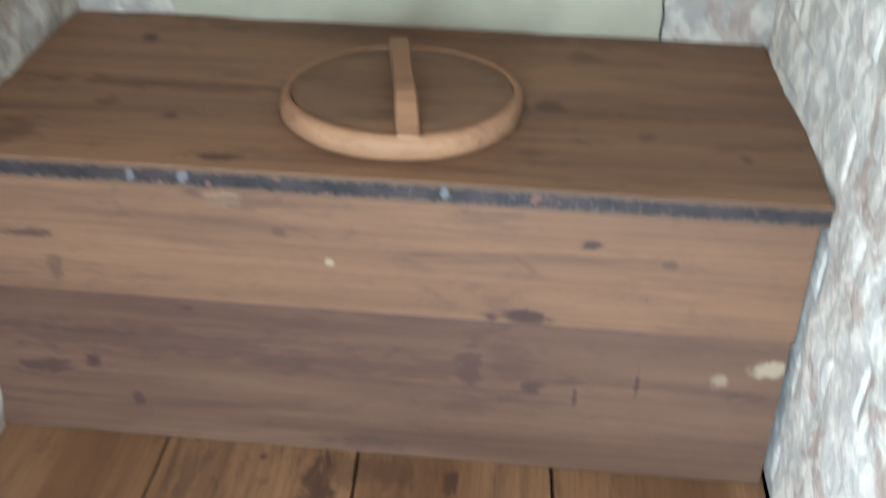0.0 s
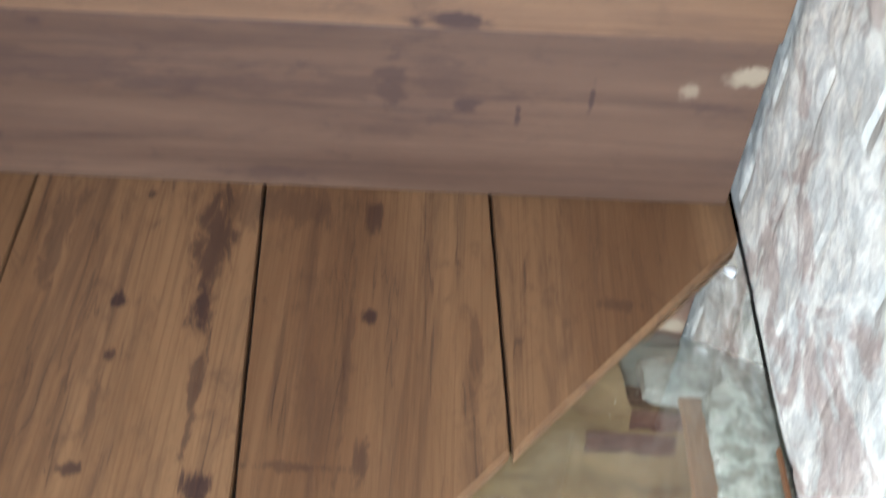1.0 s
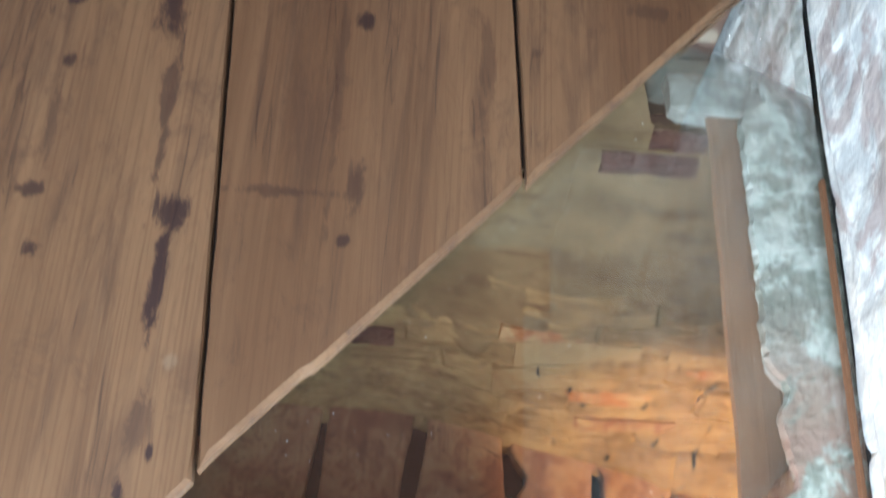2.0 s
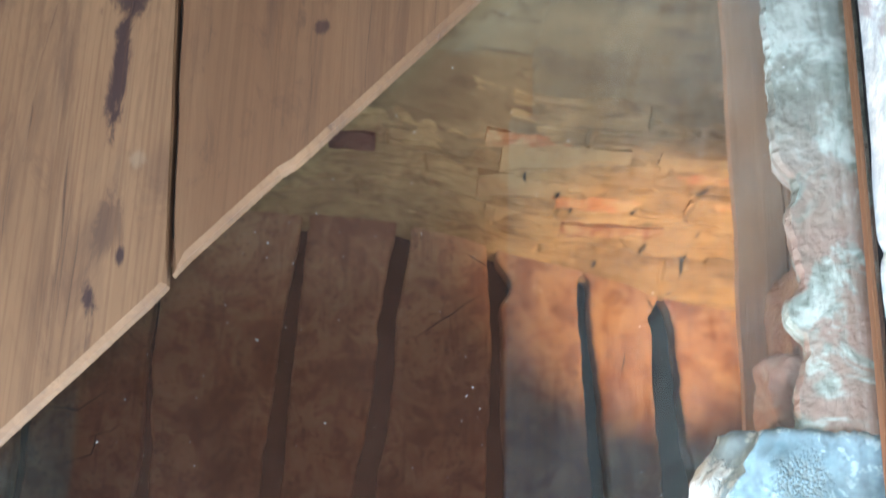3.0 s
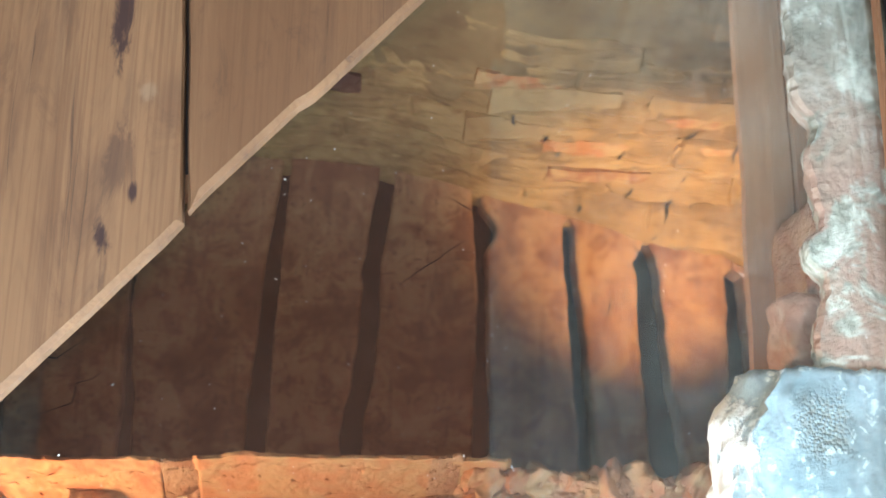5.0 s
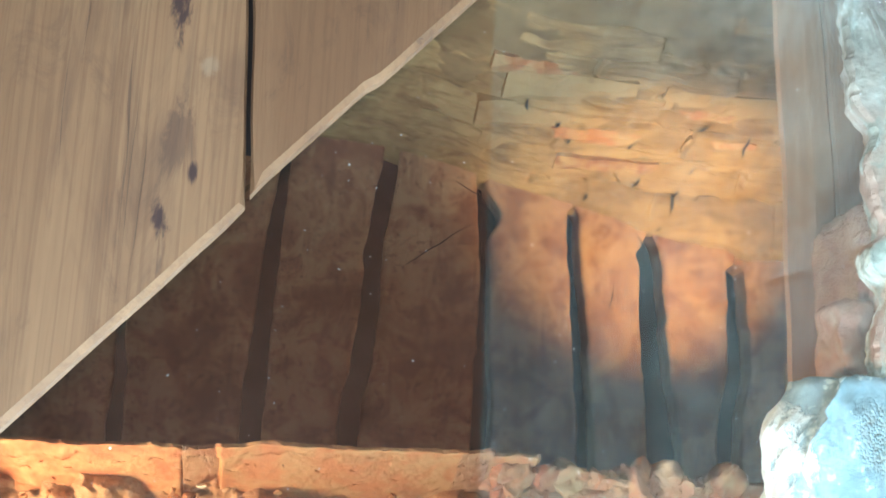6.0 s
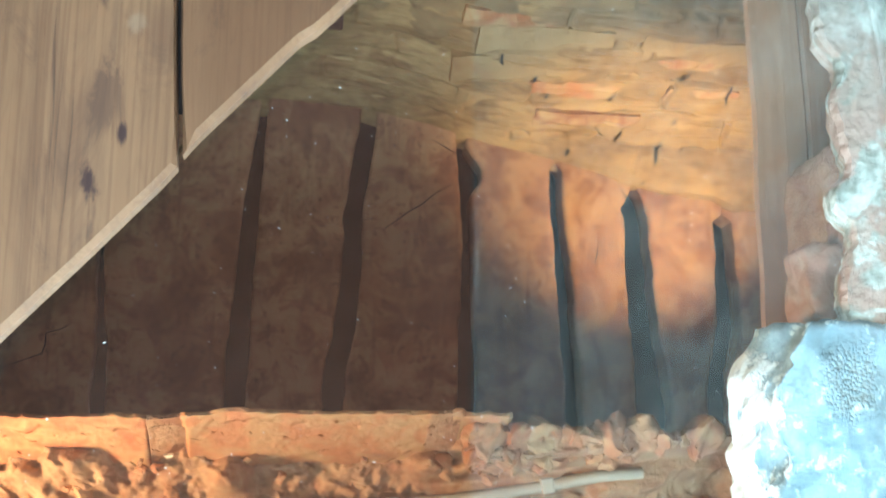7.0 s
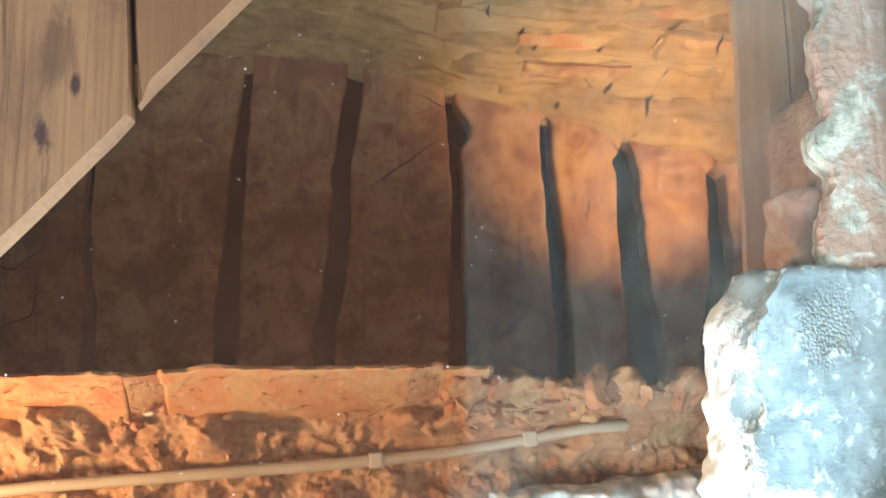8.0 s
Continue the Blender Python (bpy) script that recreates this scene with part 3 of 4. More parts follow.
def lathe(profile, segments, wob=0.0):
    bm = bmesh.new()
    rings = []
    for r, z in profile:
        rings.append([bm.verts.new((LX + r * (1 + wob * math.sin(3 * a + z * 60)) * math.cos(a), LY + r * math.sin(a), z)) for a in (2 * math.pi * i / segments for i in range(segments))])
    for a, b in zip(rings, rings[1:]):
        for i in range(segments):
            bm.faces.new((a[i], a[(i + 1) % segments], b[(i + 1) % segments], b[i]))
    bm.faces.new(rings[0][::-1])
    bm.faces.new(rings[-1])
    bmesh.ops.recalc_face_normals(bm, faces=bm.faces)
    return bm


lid = part("lid", lathe([(0.148, 0.4515), (0.1485, 0.480), (0.147, 0.4815), (0.1, 0.482)], 72), lid_wood, bench, "round dark wooden lid", True)


def rim():
    bm = bmesh.new()
    prof = [(0.149, 0.4512), (0.160, 0.4512), (0.1635, 0.454), (0.164, 0.468), (0.1615, 0.4765), (0.157, 0.481), (0.151, 0.4835), (0.149, 0.482)]
    rings = []
    for r, z in prof:
        rings.append([bm.verts.new((LX + (r + 0.0012 * math.sin(4 * a) + 0.0008 * math.sin(11 * a)) * math.cos(a), LY + r * math.sin(a), z)) for a in (2 * math.pi * i / 72 for i in range(72))])
    for k in range(len(prof)):
        a, b = rings[k], rings[(k + 1) % len(prof)]
        for i in range(72):
            bm.faces.new((a[i], a[(i + 1) % 72], b[(i + 1) % 72], b[i]))
    bmesh.ops.recalc_face_normals(bm, faces=bm.faces)
    return bm


part("rim", rim(), rim_wood, lid, "pale planed rim", True)


def handle():
    bm = bmesh.new()
    n = 16
    rows = []
    for i in range(n + 1):
        s = i / n
        y = 0.035 + s * 0.29
        x = -0.500 - 0.050 * s
        rise = 0.030 * smooth01(-0.02, 0.30, s) * smooth01(1.02, 0.9, s) + 0.005
        w = 0.0140 - 0.001 * s + 0.0008 * math.sin(9 * s)
        rows.append([bm.verts.new(c) for c in ((x - w, y, 0.4815), (x + w, y, 0.4815), (x + w, y, 0.4815 + rise * 0.85), (x + w * 0.82, y, 0.4815 + rise), (x - w * 0.82, y, 0.4815 + rise), (x - w, y, 0.4815 + rise * 0.85))])
    for a, b in zip(rows, rows[1:]):
        for k in range(6):
            bm.faces.new((a[k], a[(k + 1) % 6], b[(k + 1) % 6], b[k]))
    bm.faces.new(rows[0][::-1])
    bm.faces.new(rows[-1])
    bmesh.ops.recalc_face_normals(bm, faces=bm.faces)
    return bm


part("handle", handle(), rim_wood, lid, "carved wooden bar handle")
part("nail", block(-0.5185, -0.5075, 0.114, 0.125, 0.500, 0.5095, 0.002), nail_mat, lid, "dark iron nail head")

# ---- plank floor, cut off slantwise, and the glass ----
plank_floor = empty("plank_floor", (-0.6, -0.3, 0), "wide old floor planks cut off slantwise at the glass", "floor", kind="structure")
JOINTS = [(-1.13, -1.13), (-0.842, -0.829), (-0.5655, -0.5275), (-0.2915, -0.2715), (0.005, 0.003)]


def plank(j, k, nudge):
    """One plank: its two long joints and the slanting saw cut; uneven long edges."""
    (a0, a1), (b0, b1) = JOINTS[j], JOINTS[k]

    def edge(x0, x1, y):
        return x0 + (x1 - x0) * (-y) / (0.36 if (x0, x1) == JOINTS[3] else 0.63)

    def where(x0, x1):
        y = -0.3
        for _ in range(12):
            y = cut_y(edge(x0, x1, y)) + nudge
        return y
    ya, yb = where(a0, a1) + (0.005 if j == 2 else 0.0), where(b0, b1)
    n = 26
    left = [(edge(a0, a1, 0.02 + (ya - 0.02) * i / n) + 0.0016 + 0.0009 * noise.noise((j, ya * i / n * 22, 0)), 0.02 + (ya - 0.02) * i / n) for i in range(n + 1)]
    right = [(edge(b0, b1, 0.02 + (yb - 0.02) * i / n) - 0.0016 + 0.0009 * noise.noise((j + 5, yb * i / n * 22, 0)), 0.02 + (yb - 0.02) * i / n) for i in range(n + 1)]
    cut = []
    m = 24
    for i in range(1, m):
        x = left[-1][0] + (right[-1][0] - left[-1][0]) * i / m
        cut.append((x, cut_y(x) + nudge + 0.0007 * noise.noise((x * 30, j, 3))))
    if j == 2:
        cut = [(x, y + 0.005 * smooth01(-0.440, -0.447, x)) for x, y in cut]
    outline = left + cut + right[::-1]
    bm = bmesh.new()
    low = [bm.verts.new((x, y, -0.0165)) for x, y in outline]
    mid = [bm.verts.new((x, y, -0.0045)) for x, y in outline]
    inset = []
    for k, (x, y) in enumerate(outline):
        (xa, ya2), (xb, yb2) = outline[k - 1], outline[(k + 1) % len(outline)]
        dx, dy = xb - xa, yb2 - ya2
        r = max(1e-6, math.hypot(dx, dy))
        deep = 0.0042 if len(left) - 1 <= k <= len(left) + len(cut) else 0.0016
        inset.append((x - dy / r * deep, y + dx / r * deep))
    high = [bm.verts.new((x, y, 0.0)) for x, y in inset]
    bm.faces.new(high).material_index = 0
    for ring, up in ((low, mid), (mid, high)):
        for i in range(len(outline)):
            f = bm.faces.new((ring[i], ring[(i + 1) % len(outline)], up[(i + 1) % len(outline)], up[i]))
            f.material_index = 1 if len(left) - 1 <= i < len(left) + len(cut) else 0
    bm.faces.new(low[::-1])
    bmesh.ops.recalc_face_normals(bm, faces=bm.faces)
    return bm


for j, nudge in ((0, 0.010), (1, 0.010), (2, 0.013), (3, 0.007)):
    part("plank", plank(j, j + 1, nudge), [floor_wood, cut_wood], plank_floor)
# dark strips added below the joints, to block pit light and draw their shade
for (x0, x1), far in ((JOINTS[1], -0.60), (JOINTS[2], -0.60), (JOINTS[3], -0.335)):
    end = x0 + (x1 - x0) * -far / (0.36 if far > -0.4 else 0.63)
    part("batten", prism([(x0 - 0.006, 0.0), (x0 + 0.006, 0.0), (end + 0.004, far), (end - 0.006, far)], -0.0178, -0.0168), nail_mat, plank_floor, "dark strip added to keep pit light out of the joint")
part("joist", block(-1.12, 0.0, 0.01, 0.09, -0.14, -0.03, 0.004), beam_wood, plank_floor, "dark joist under the planks")
under = part("bench_base", block(-1.12, 0.0, 0.03, 0.51, -0.03, -0.004), floor_wood, plank_floor, "planks under the bench")

# glass pane, lying under the edge of the planks
glass_outline = [(0.034, cut_y(0.034) + 0.03), (-1.13, cut_y(-1.13) + 0.03), (-1.13, -1.015), (-0.255, -1.015), (-0.255, -1.46), (-0.02, -1.46), (0.034, -0.90)]
pane = part("glass_pane", prism(glass_outline, -0.0265, -0.0185), glass)
pane.visible_shadow = False
tagged(pane, "dusty clear glass pane let into the floor over the pit", "glass pane", kind="structure")

strip = part("edge_strip", block(0.0014, 0.0054, -0.84, -0.33, -0.0183, -0.010, 0.001), strip_wood)
tagged(strip, "thin brown wooden strip between glass and wall", "trim", kind="structure")
seal = part("edge_seal", block(0.0125, 0.030, -0.86, -0.02, -0.0183, -0.0125, 0.0004), seal_mat)
tagged(seal, "dark sealing joint along the wall", "trim", kind="structure")
lump = chunk(0.011, 5, (1, 1, 0.8))
bmesh.ops.translate(lump, verts=lump.verts, vec=(-0.006, -0.088, -0.018))
tagged(part("mortar_lump", lump, white_lime, None, "", True), "small white mortar lump at the corner of the planks", "mortar lump")

dust = bmesh.new()
rng = random.Random(8)
for _ in range(420):
    x, y = rng.uniform(-0.62, -0.02), rng.uniform(-0.95, -0.15)
    if y > cut_y(x) - 0.008:
        continue
    s = rng.choice((0.0002, 0.0003, 0.0003, 0.0004, 0.0005))
    b = bmesh.ops.create_icosphere(dust, subdivisions=1, radius=s)
    bmesh.ops.transform(dust, verts=b["verts"], matrix=Matrix.Translation((x, y, -0.0183)) @ Matrix.Rotation(rng.uniform(0, 3), 4, "Z") @ Matrix.Diagonal((rng.uniform(0.9, 3.2), 0.8, 0.6, 1)))
for x, y, s in ((-0.460, -0.600, 0.0009), (-0.425, -0.575, 0.0007), (-0.47, -0.592, 0.0005), (-0.445, -0.583, 0.0005), (-0.60, -0.80, 0.0009)):
    b = bmesh.ops.create_icosphere(dust, subdivisions=1, radius=s)
    bmesh.ops.translate(dust, verts=b["verts"], vec=(x, y, -0.0178))
tagged(part("dust_specks", dust, dust_mat), "pale dust specks scattered on the glass", "dust", kind="stuff")

# pale boards added above, out of view, for the grey reflection in the glass
shelf = empty("reflection_boards", (-0.09, -0.7, 0.97), "pale streaky boards added out of view to reflect in the glass", "shelf")
for i in range(3):
    part("shelf_board", block(-0.154 + i * 0.052, -0.154 + i * 0.052 + 0.050, -1.45, -0.05, 0.97, 0.99, 0.002), reflector_mat, shelf)

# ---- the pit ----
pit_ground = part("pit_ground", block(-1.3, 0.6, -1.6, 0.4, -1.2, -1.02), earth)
tagged(pit_ground, "near-black ground under the open pit boards, gap shade in its colour", "ground", kind="structure")
for name, b in (("pit_wall_left", block(-1.4, -1.15, -1.6, 0.3, -1.02, -0.03)), ("pit_wall_right", block(0.42, 0.6, -1.6, 0.3, -1.02, -0.03)), ("pit_wall_front", block(-1.15, 0.42, -1.8, -1.47, -1.02, -0.065))):
    tagged(part(name, b, pit_mortar), "mortared side wall of the pit", "wall", kind="structure")

# floor boards of the pit, with open joints between waney edges
pit_floor = empty("pit_floor", (-0.3, -0.6, -0.9), "dark red-brown rotten boards with open gaps in the pit", "floor", kind="structure")
# each gap: its middle at the head, half way and the near end, its widths there, how far back it runs and how bluntly it ends
GAPS = [(-1.10, -1.10, -1.10, 0.014, 0.02, 0.02, -0.28, 0.03), (-0.905, -0.90, -0.90, 0.014, 0.02, 0.02, -0.28, 0.03), (-0.722, -0.719, -0.715, 0.008, 0.012, 0.024, -0.31, 0.05),
        (-0.497, -0.515, -0.526, 0.013, 0.025, 0.031, -0.25, 0.06), (-0.338, -0.361, -0.382, 0.025, 0.030, 0.032, -0.25, 0.06), (-0.194, -0.187, -0.184, 0.015, 0.018, 0.030, -0.322, 0.016),
        (-0.048, -0.035, -0.021, 0.019, 0.022, 0.027, -0.370, 0.008), (0.078, 0.086, 0.104, 0.030, 0.044, 0.056, -0.390, 0.045), (0.224, 0.226, 0.207, 0.030, 0.038, 0.042, -0.436, 0.018), (0.40, 0.40, 0.40, 0.02, 0.02, 0.02, -0.30, 0.03)]


def gap_at(i, y):
    x0, x1, x2, w0, w1, w2, top, blunt = GAPS[i]
    s = (top - 0.03 - y) / (0.71 + top)
    a, b = smooth01(0.0, 0.5, s), smooth01(0.5, 1.0, s)
    mid = x0 + (x1 - x0) * a + (x2 - x1) * b + 0.004 * noise.noise((i * 3.1, y * 13, 0.5))
    width = w0 + (w1 - w0) * a + (w2 - w1) * b
    left, right = (width / 2 + 0.0035 * noise.noise((i * 3.1, y * 28, k)) + 0.0018 * noise.noise((i * 5.3, y * 85, k)) for k in (1.5, 4.5))
    # Widened to the right: the shadow beside this gap is drawn as opening.
    if i == 5:
        right += 0.022 * smooth01(-0.345, -0.39, y) * smooth01(-0.435, -0.392, y)
    if i == 7:
        left += 0.006 * smooth01(-0.425, -0.435, y) * smooth01(-0.46, -0.44, y)
    taper = smooth01(top, top - blunt, y + 0.004 * noise.noise((i * 2.0, y * 60, 3)))
    left, right = max(0.0003, left * taper), max(0.0003, right * taper)
    return mid + (right - left) / 2, left + right


def pit_board(i):
    bm = bmesh.new()
    rows = []
    n = 150
    for k in range(n + 1):
        y = -0.24 - 0.72 * k / n
        ml, wl = gap_at(i, y)
        mr, wr = gap_at(i + 1, y)
        a, b = ml + wl / 2, mr - wr / 2
        dip = 0.004 * noise.noise((i * 5, y * 6, 0))
        pts = [(a + 0.004, -0.945), (a, -0.897), (a + 0.0015, -0.8925), (a + 0.006, -0.8902)]
        pts += [(a + (b - a) * q, -0.890 + 0.003 * noise.noise((a + (b - a) * q * 9, y * 14, i))) for q in (0.12, 0.3, 0.5, 0.7, 0.88)]
        pts += [(b - 0.006, -0.8902), (b - 0.0015, -0.8925), (b, -0.897), (b - 0.004, -0.945)]
        rows.append([bm.verts.new((x, y, z + dip)) for x, z in pts])
    for a, b in zip(rows, rows[1:]):
        for k in range(len(a) - 1):
            bm.faces.new((a[k], a[k + 1], b[k + 1], b[k])).smooth = 1 <= k <= len(a) - 3
    bmesh.ops.recalc_face_normals(bm, faces=bm.faces)
    return bm


for i in range(len(GAPS) - 1):
    part("board", pit_board(i), pit_wood, pit_floor)

CRACKS = [[(-0.203, -0.405), (-0.264, -0.449), (-0.318, -0.49)], [(-0.245, -0.343), (-0.203, -0.366)], [(0.052, -0.402), (0.068, -0.432)], [(-0.773, -0.583), (-0.818, -0.617), (-0.86, -0.613)],
          [(-0.745, -0.635), (-0.785, -0.655), (-0.79, -0.685), (-0.84, -0.70)], [(0.016, -0.49), (0.010, -0.53)]]
for n, way in enumerate(CRACKS):
    bm = bmesh.new()
    pts = []
    for (x0, y0), (x1, y1) in zip(way, way[1:]):
        pts += [Vector((x0 + (x1 - x0) * k / 8, y0 + (y1 - y0) * k / 8, 0)) for k in range(8)]
    pts.append(Vector((*way[-1], 0)))
    pts = [p + Vector((0.004 * noise.noise((p.x * 40, p.y * 40, n)), 0.004 * noise.noise((p.x * 40, p.y * 40, n + 9)), 0)) for p in pts]
    for i, (a, b) in enumerate(zip(pts, pts[1:])):
        side = Vector((-(b - a).y, (b - a).x, 0)).normalized()
        w0, w1 = (0.0010 * math.sin(math.pi * min(0.97, max(0.03, k / len(pts)))) for k in (i, i + 1))
        bm.faces.new([bm.verts.new((q.x, q.y, -0.8845)) for q in (a - side * w0, a + side * w0, b + side * w1, b - side * w1)])
    part("crack", bm, nail_mat, pit_floor)

# leaning back wall: mortar bed and bricks
LEAN = Vector((0, 0.42, 1.0)).normalized()
FACE = Vector((0, -LEAN.z, LEAN.y))
FOOT = Vector((0, -0.352, -0.905))


def on_wall(x, up, out):
    back = 0.052 * smooth01(-0.10, -0.40, x)
    return FOOT + Vector((x, back, 0)) + LEAN * up + FACE * out


def course_relief(x, up):
    """Worn brick courses under the mortar: each brick stands out by its own amount, with ragged hollow joints between."""
    wx, wu = x + 0.010 * fractal((x, up, 11), 16, 3), up + 0.007 * fractal((x, up, 13), 13, 3)
    row = (wu - 0.046) / 0.0655
    r = math.floor(row)
    col = wx / 0.205 + 0.5 * (r % 2) + 0.17 * noise.cell(Vector((0.5, r + 0.5, 3.5)))
    c = math.floor(col)
    proud = 0.007 * noise.cell(Vector((c + 0.5, r + 0.5, 7.5)))
    f, g = row - r, col - c
    joint = min(min(f, 1 - f) * 0.0655, min(g, 1 - g) * 0.205)
    return proud * smooth01(0.0, 0.006, joint) - 0.009 * smooth01(0.007, 0.0, joint) * smooth01(-0.25, 0.25, fractal((x, up, 17), 19, 3))


def mortar_out(x, up):
    worn = smooth01(0.62, 0.25, up)
    out = -0.004 + 0.005 * fractal((x, up * 2.2, 0), 8, 5) + 0.0015 * fractal((x, up, 6), 45, 4)
    out += worn * (0.007 * fractal((x * 4 + up * 3, up * 34, 3), 1.0, 5) + course_relief(x, up))
    toe = smooth01(0.09, 0.0, up)
    reach = 0.004 + 0.080 * smooth01(-0.20, 0.30, x)
    return out * (1 - 0.5 * toe) + toe * toe * reach * (1 + 0.12 * fractal((x, up, 9), 14, 3))


def mortar_face(u, v):
    x = -1.1 + u * 1.55
    up = -0.02 + v * (0.765 - 0.075 * smooth01(-0.105, -0.075, x))
    return on_wall(x, up, mortar_out(x, up))


pit_back = part("pit_wall_back", sheet(560, 380, mortar_face), pit_mortar, None, "", True)
tagged(pit_back, "leaning old brick wall smeared with ochre lime mortar", "wall", kind="structure")


def brick_mesh(seed, lx=0.21, ly=0.050, lz=0.04):
    """A worn brick, its face split into a small grid so that edges break unevenly."""
    bm = bmesh.new()
    nu, nv = 6, 3
    grid = []
    for j in range(nv + 1):
        row = []
        for i in range(nu + 1):
            x, y = lx * (i / nu - 0.5), ly * (j / nv - 0.5)
            k = noise.noise_vector(Vector((x * 22 + seed * 9.7, y * 40, seed)))
            edge = 0.0045 if i in (0, nu) or j in (0, nv) else 0.0
            row.append(bm.verts.new((x + k.x * 0.006 - math.copysign(edge, x), y + k.y * 0.005, k.z * 0.006 - edge)))
        grid.append(row)
    for j in range(nv):
        for i in range(nu):
            bm.faces.new((grid[j][i], grid[j][i + 1], grid[j + 1][i + 1], grid[j + 1][i]))
    rim_edges = [e for e in bm.edges if e.is_boundary]
    made = bmesh.ops.extrude_edge_only(bm, edges=rim_edges)
    for v in made["geom"]:
        if isinstance(v, bmesh.types.BMVert):
            v.co.z = -lz
    bmesh.ops.recalc_face_normals(bm, faces=bm.faces)
    mesh = bpy.data.meshes.new("brick")
    bm.to_mesh(mesh)
    bm.free()
    return mesh


pit_bricks = [brick_mesh(s) for s in range(7)]
turn_wall = Matrix((Vector((1, 0, 0)), LEAN, FACE)).transposed().to_4x4()
rng = random.Random(21)
for row in range(10):
    up = 0.045 + row * 0.0635
    shift_row = (0.115 if row % 2 else 0.0) + rng.uniform(-0.02, 0.02)
    x = -1.05 + shift_row
    while x < 0.40:
        long = 1.0 if rng.random() < 0.6 else 0.5
        x += 0.11 * long + 0.006
        out = rng.uniform(-0.036, -0.030) if row > 3 else rng.uniform(-0.013, 0.001)
        out -= 0.014 * smooth01(-0.12, -0.22, x)
        ob = part("brick", pit_bricks[rng.randrange(7)], pit_brick, pit_back)
        ob.matrix_basis = Matrix.Translation(on_wall(x, up, out)) @ turn_wall @ Matrix.Rotation(rng.uniform(-0.02, 0.02), 4, "Z") @ Matrix.Diagonal((long * rng.uniform(0.92, 1.0), rng.uniform(0.9, 1.08), 1, 1))
        x += 0.11 * long + 0.006


# Lime plaster; its dark edge dips at left to paint in the unlit wall.
def coat_face(u, v):
    x = -1.1 + u * 1.5
    up = 0.10 + v * (0.645 - 0.075 * smooth01(-0.105, -0.075, x))
    edge = smooth01(0.29, 0.40, up + 0.10 * fractal((x, up, 4), 7, 4) + 0.11 * smooth01(-0.02, -0.30, x))
    out = -0.014 + 0.017 * edge + 0.003 * fractal((x, up, 2), 9, 3) + 0.0005 * fractal((x, up, 5), 60, 2) + 0.004 * fractal((x * 3, up * 22, 8), 1.0, 3)
    return on_wall(x, up, out)


part("plaster_coat", sheet(240, 120, coat_face), coat_mat, pit_back, "grey-brown lime plaster coat", True)
for x, up, long in ((-0.070, 0.612, 0.62), (-0.040, 0.652, 0.36), (-0.425, 0.195, 0.34)):
    ob = part("brick", brick_mesh(31 + int(up * 100)), dark_brick, pit_back)
    ob.matrix_basis = Matrix.Translation(on_wall(x, up, 0.0085)) @ turn_wall @ Matrix.Diagonal((long, 0.66, 1, 1))


# red bricks that show through the mortar low down, and the broken joints that step up between them, their shade drawn
# as dark strips
for x, up, long, out in ((-0.015, 0.086, 0.80, 0.0045), (0.145, 0.150, 0.55, 0.002), (-0.045, 0.147, 0.75, 0.001), (0.10, 0.215, 0.5, 0.001), (-0.16, 0.27, 0.7, 0.001)):
    ob = part("brick", brick_mesh(51 + int(up * 100)), red_brick, pit_back)
    ob.matrix_basis = Matrix.Translation(on_wall(x, up, out)) @ turn_wall @ Matrix.Diagonal((long, 0.62, 1, 1))
JOINT_CRACKS = [[(0.075, 0.0), (0.101, 0.021), (0.112, 0.075), (0.132, 0.108)], [(0.085, 0.178), (0.113, 0.208)], [(-0.084, 0.077), (-0.06, 0.103)], [(0.035, 0.051), (0.041, 0.077)],
                [(-0.038, 0.02), (-0.032, 0.034)], [(-0.169, 0.207), (-0.162, 0.18)], [(0.005, 0.128), (0.013, 0.152)], [(0.028, 0.108), (0.049, 0.113)], [(-0.09, 0.126), (-0.085, 0.144)],
                [(0.182, 0.142), (0.18, 0.183)], [(0.13, 0.045), (0.196, 0.049)], [(-0.281, 0.115), (-0.273, 0.121)], [(-0.145, 0.008), (-0.12, 0.012)], [(-0.116, 0.154), (-0.108, 0.178)]]
for n, way in enumerate(JOINT_CRACKS):
    bm = bmesh.new()
    pts = []
    for (x0, u0), (x1, u1) in zip(way, way[1:]):
        pts += [Vector((x0 + (x1 - x0) * k / 10, u0 + (u1 - u0) * k / 10)) for k in range(10)]
    pts.append(Vector(way[-1]))
    pts = [p + Vector((0.005 * noise.noise((p.x * 60, p.y * 60, n)), 0.003 * noise.noise((p.x * 60, p.y * 60, n + 9)))) for p in pts]
    rows = []
    for i, p in enumerate(pts):
        wide = 0.0026 * math.sin(math.pi * min(0.96, max(0.04, i / (len(pts) - 1)))) * (1 + 0.8 * noise.noise((i * 0.9, n, 0)))
        if len(way) > 2:
            wide *= 0.04 + 1.1 * max(0.0, math.sin(i * 0.55))
        q = p + Vector((wide, -0.3 * wide))
        r = p - Vector((wide, -0.3 * wide))
        rows.append([bm.verts.new(on_wall(s.x, s.y, mortar_out(s.x, s.y) + 0.0045)) for s in (q, r)])
    for a, b in zip(rows, rows[1:]):
        bm.faces.new((a[0], a[1], b[1], b[0]))
    part("crack", bm, nail_mat, pit_back)


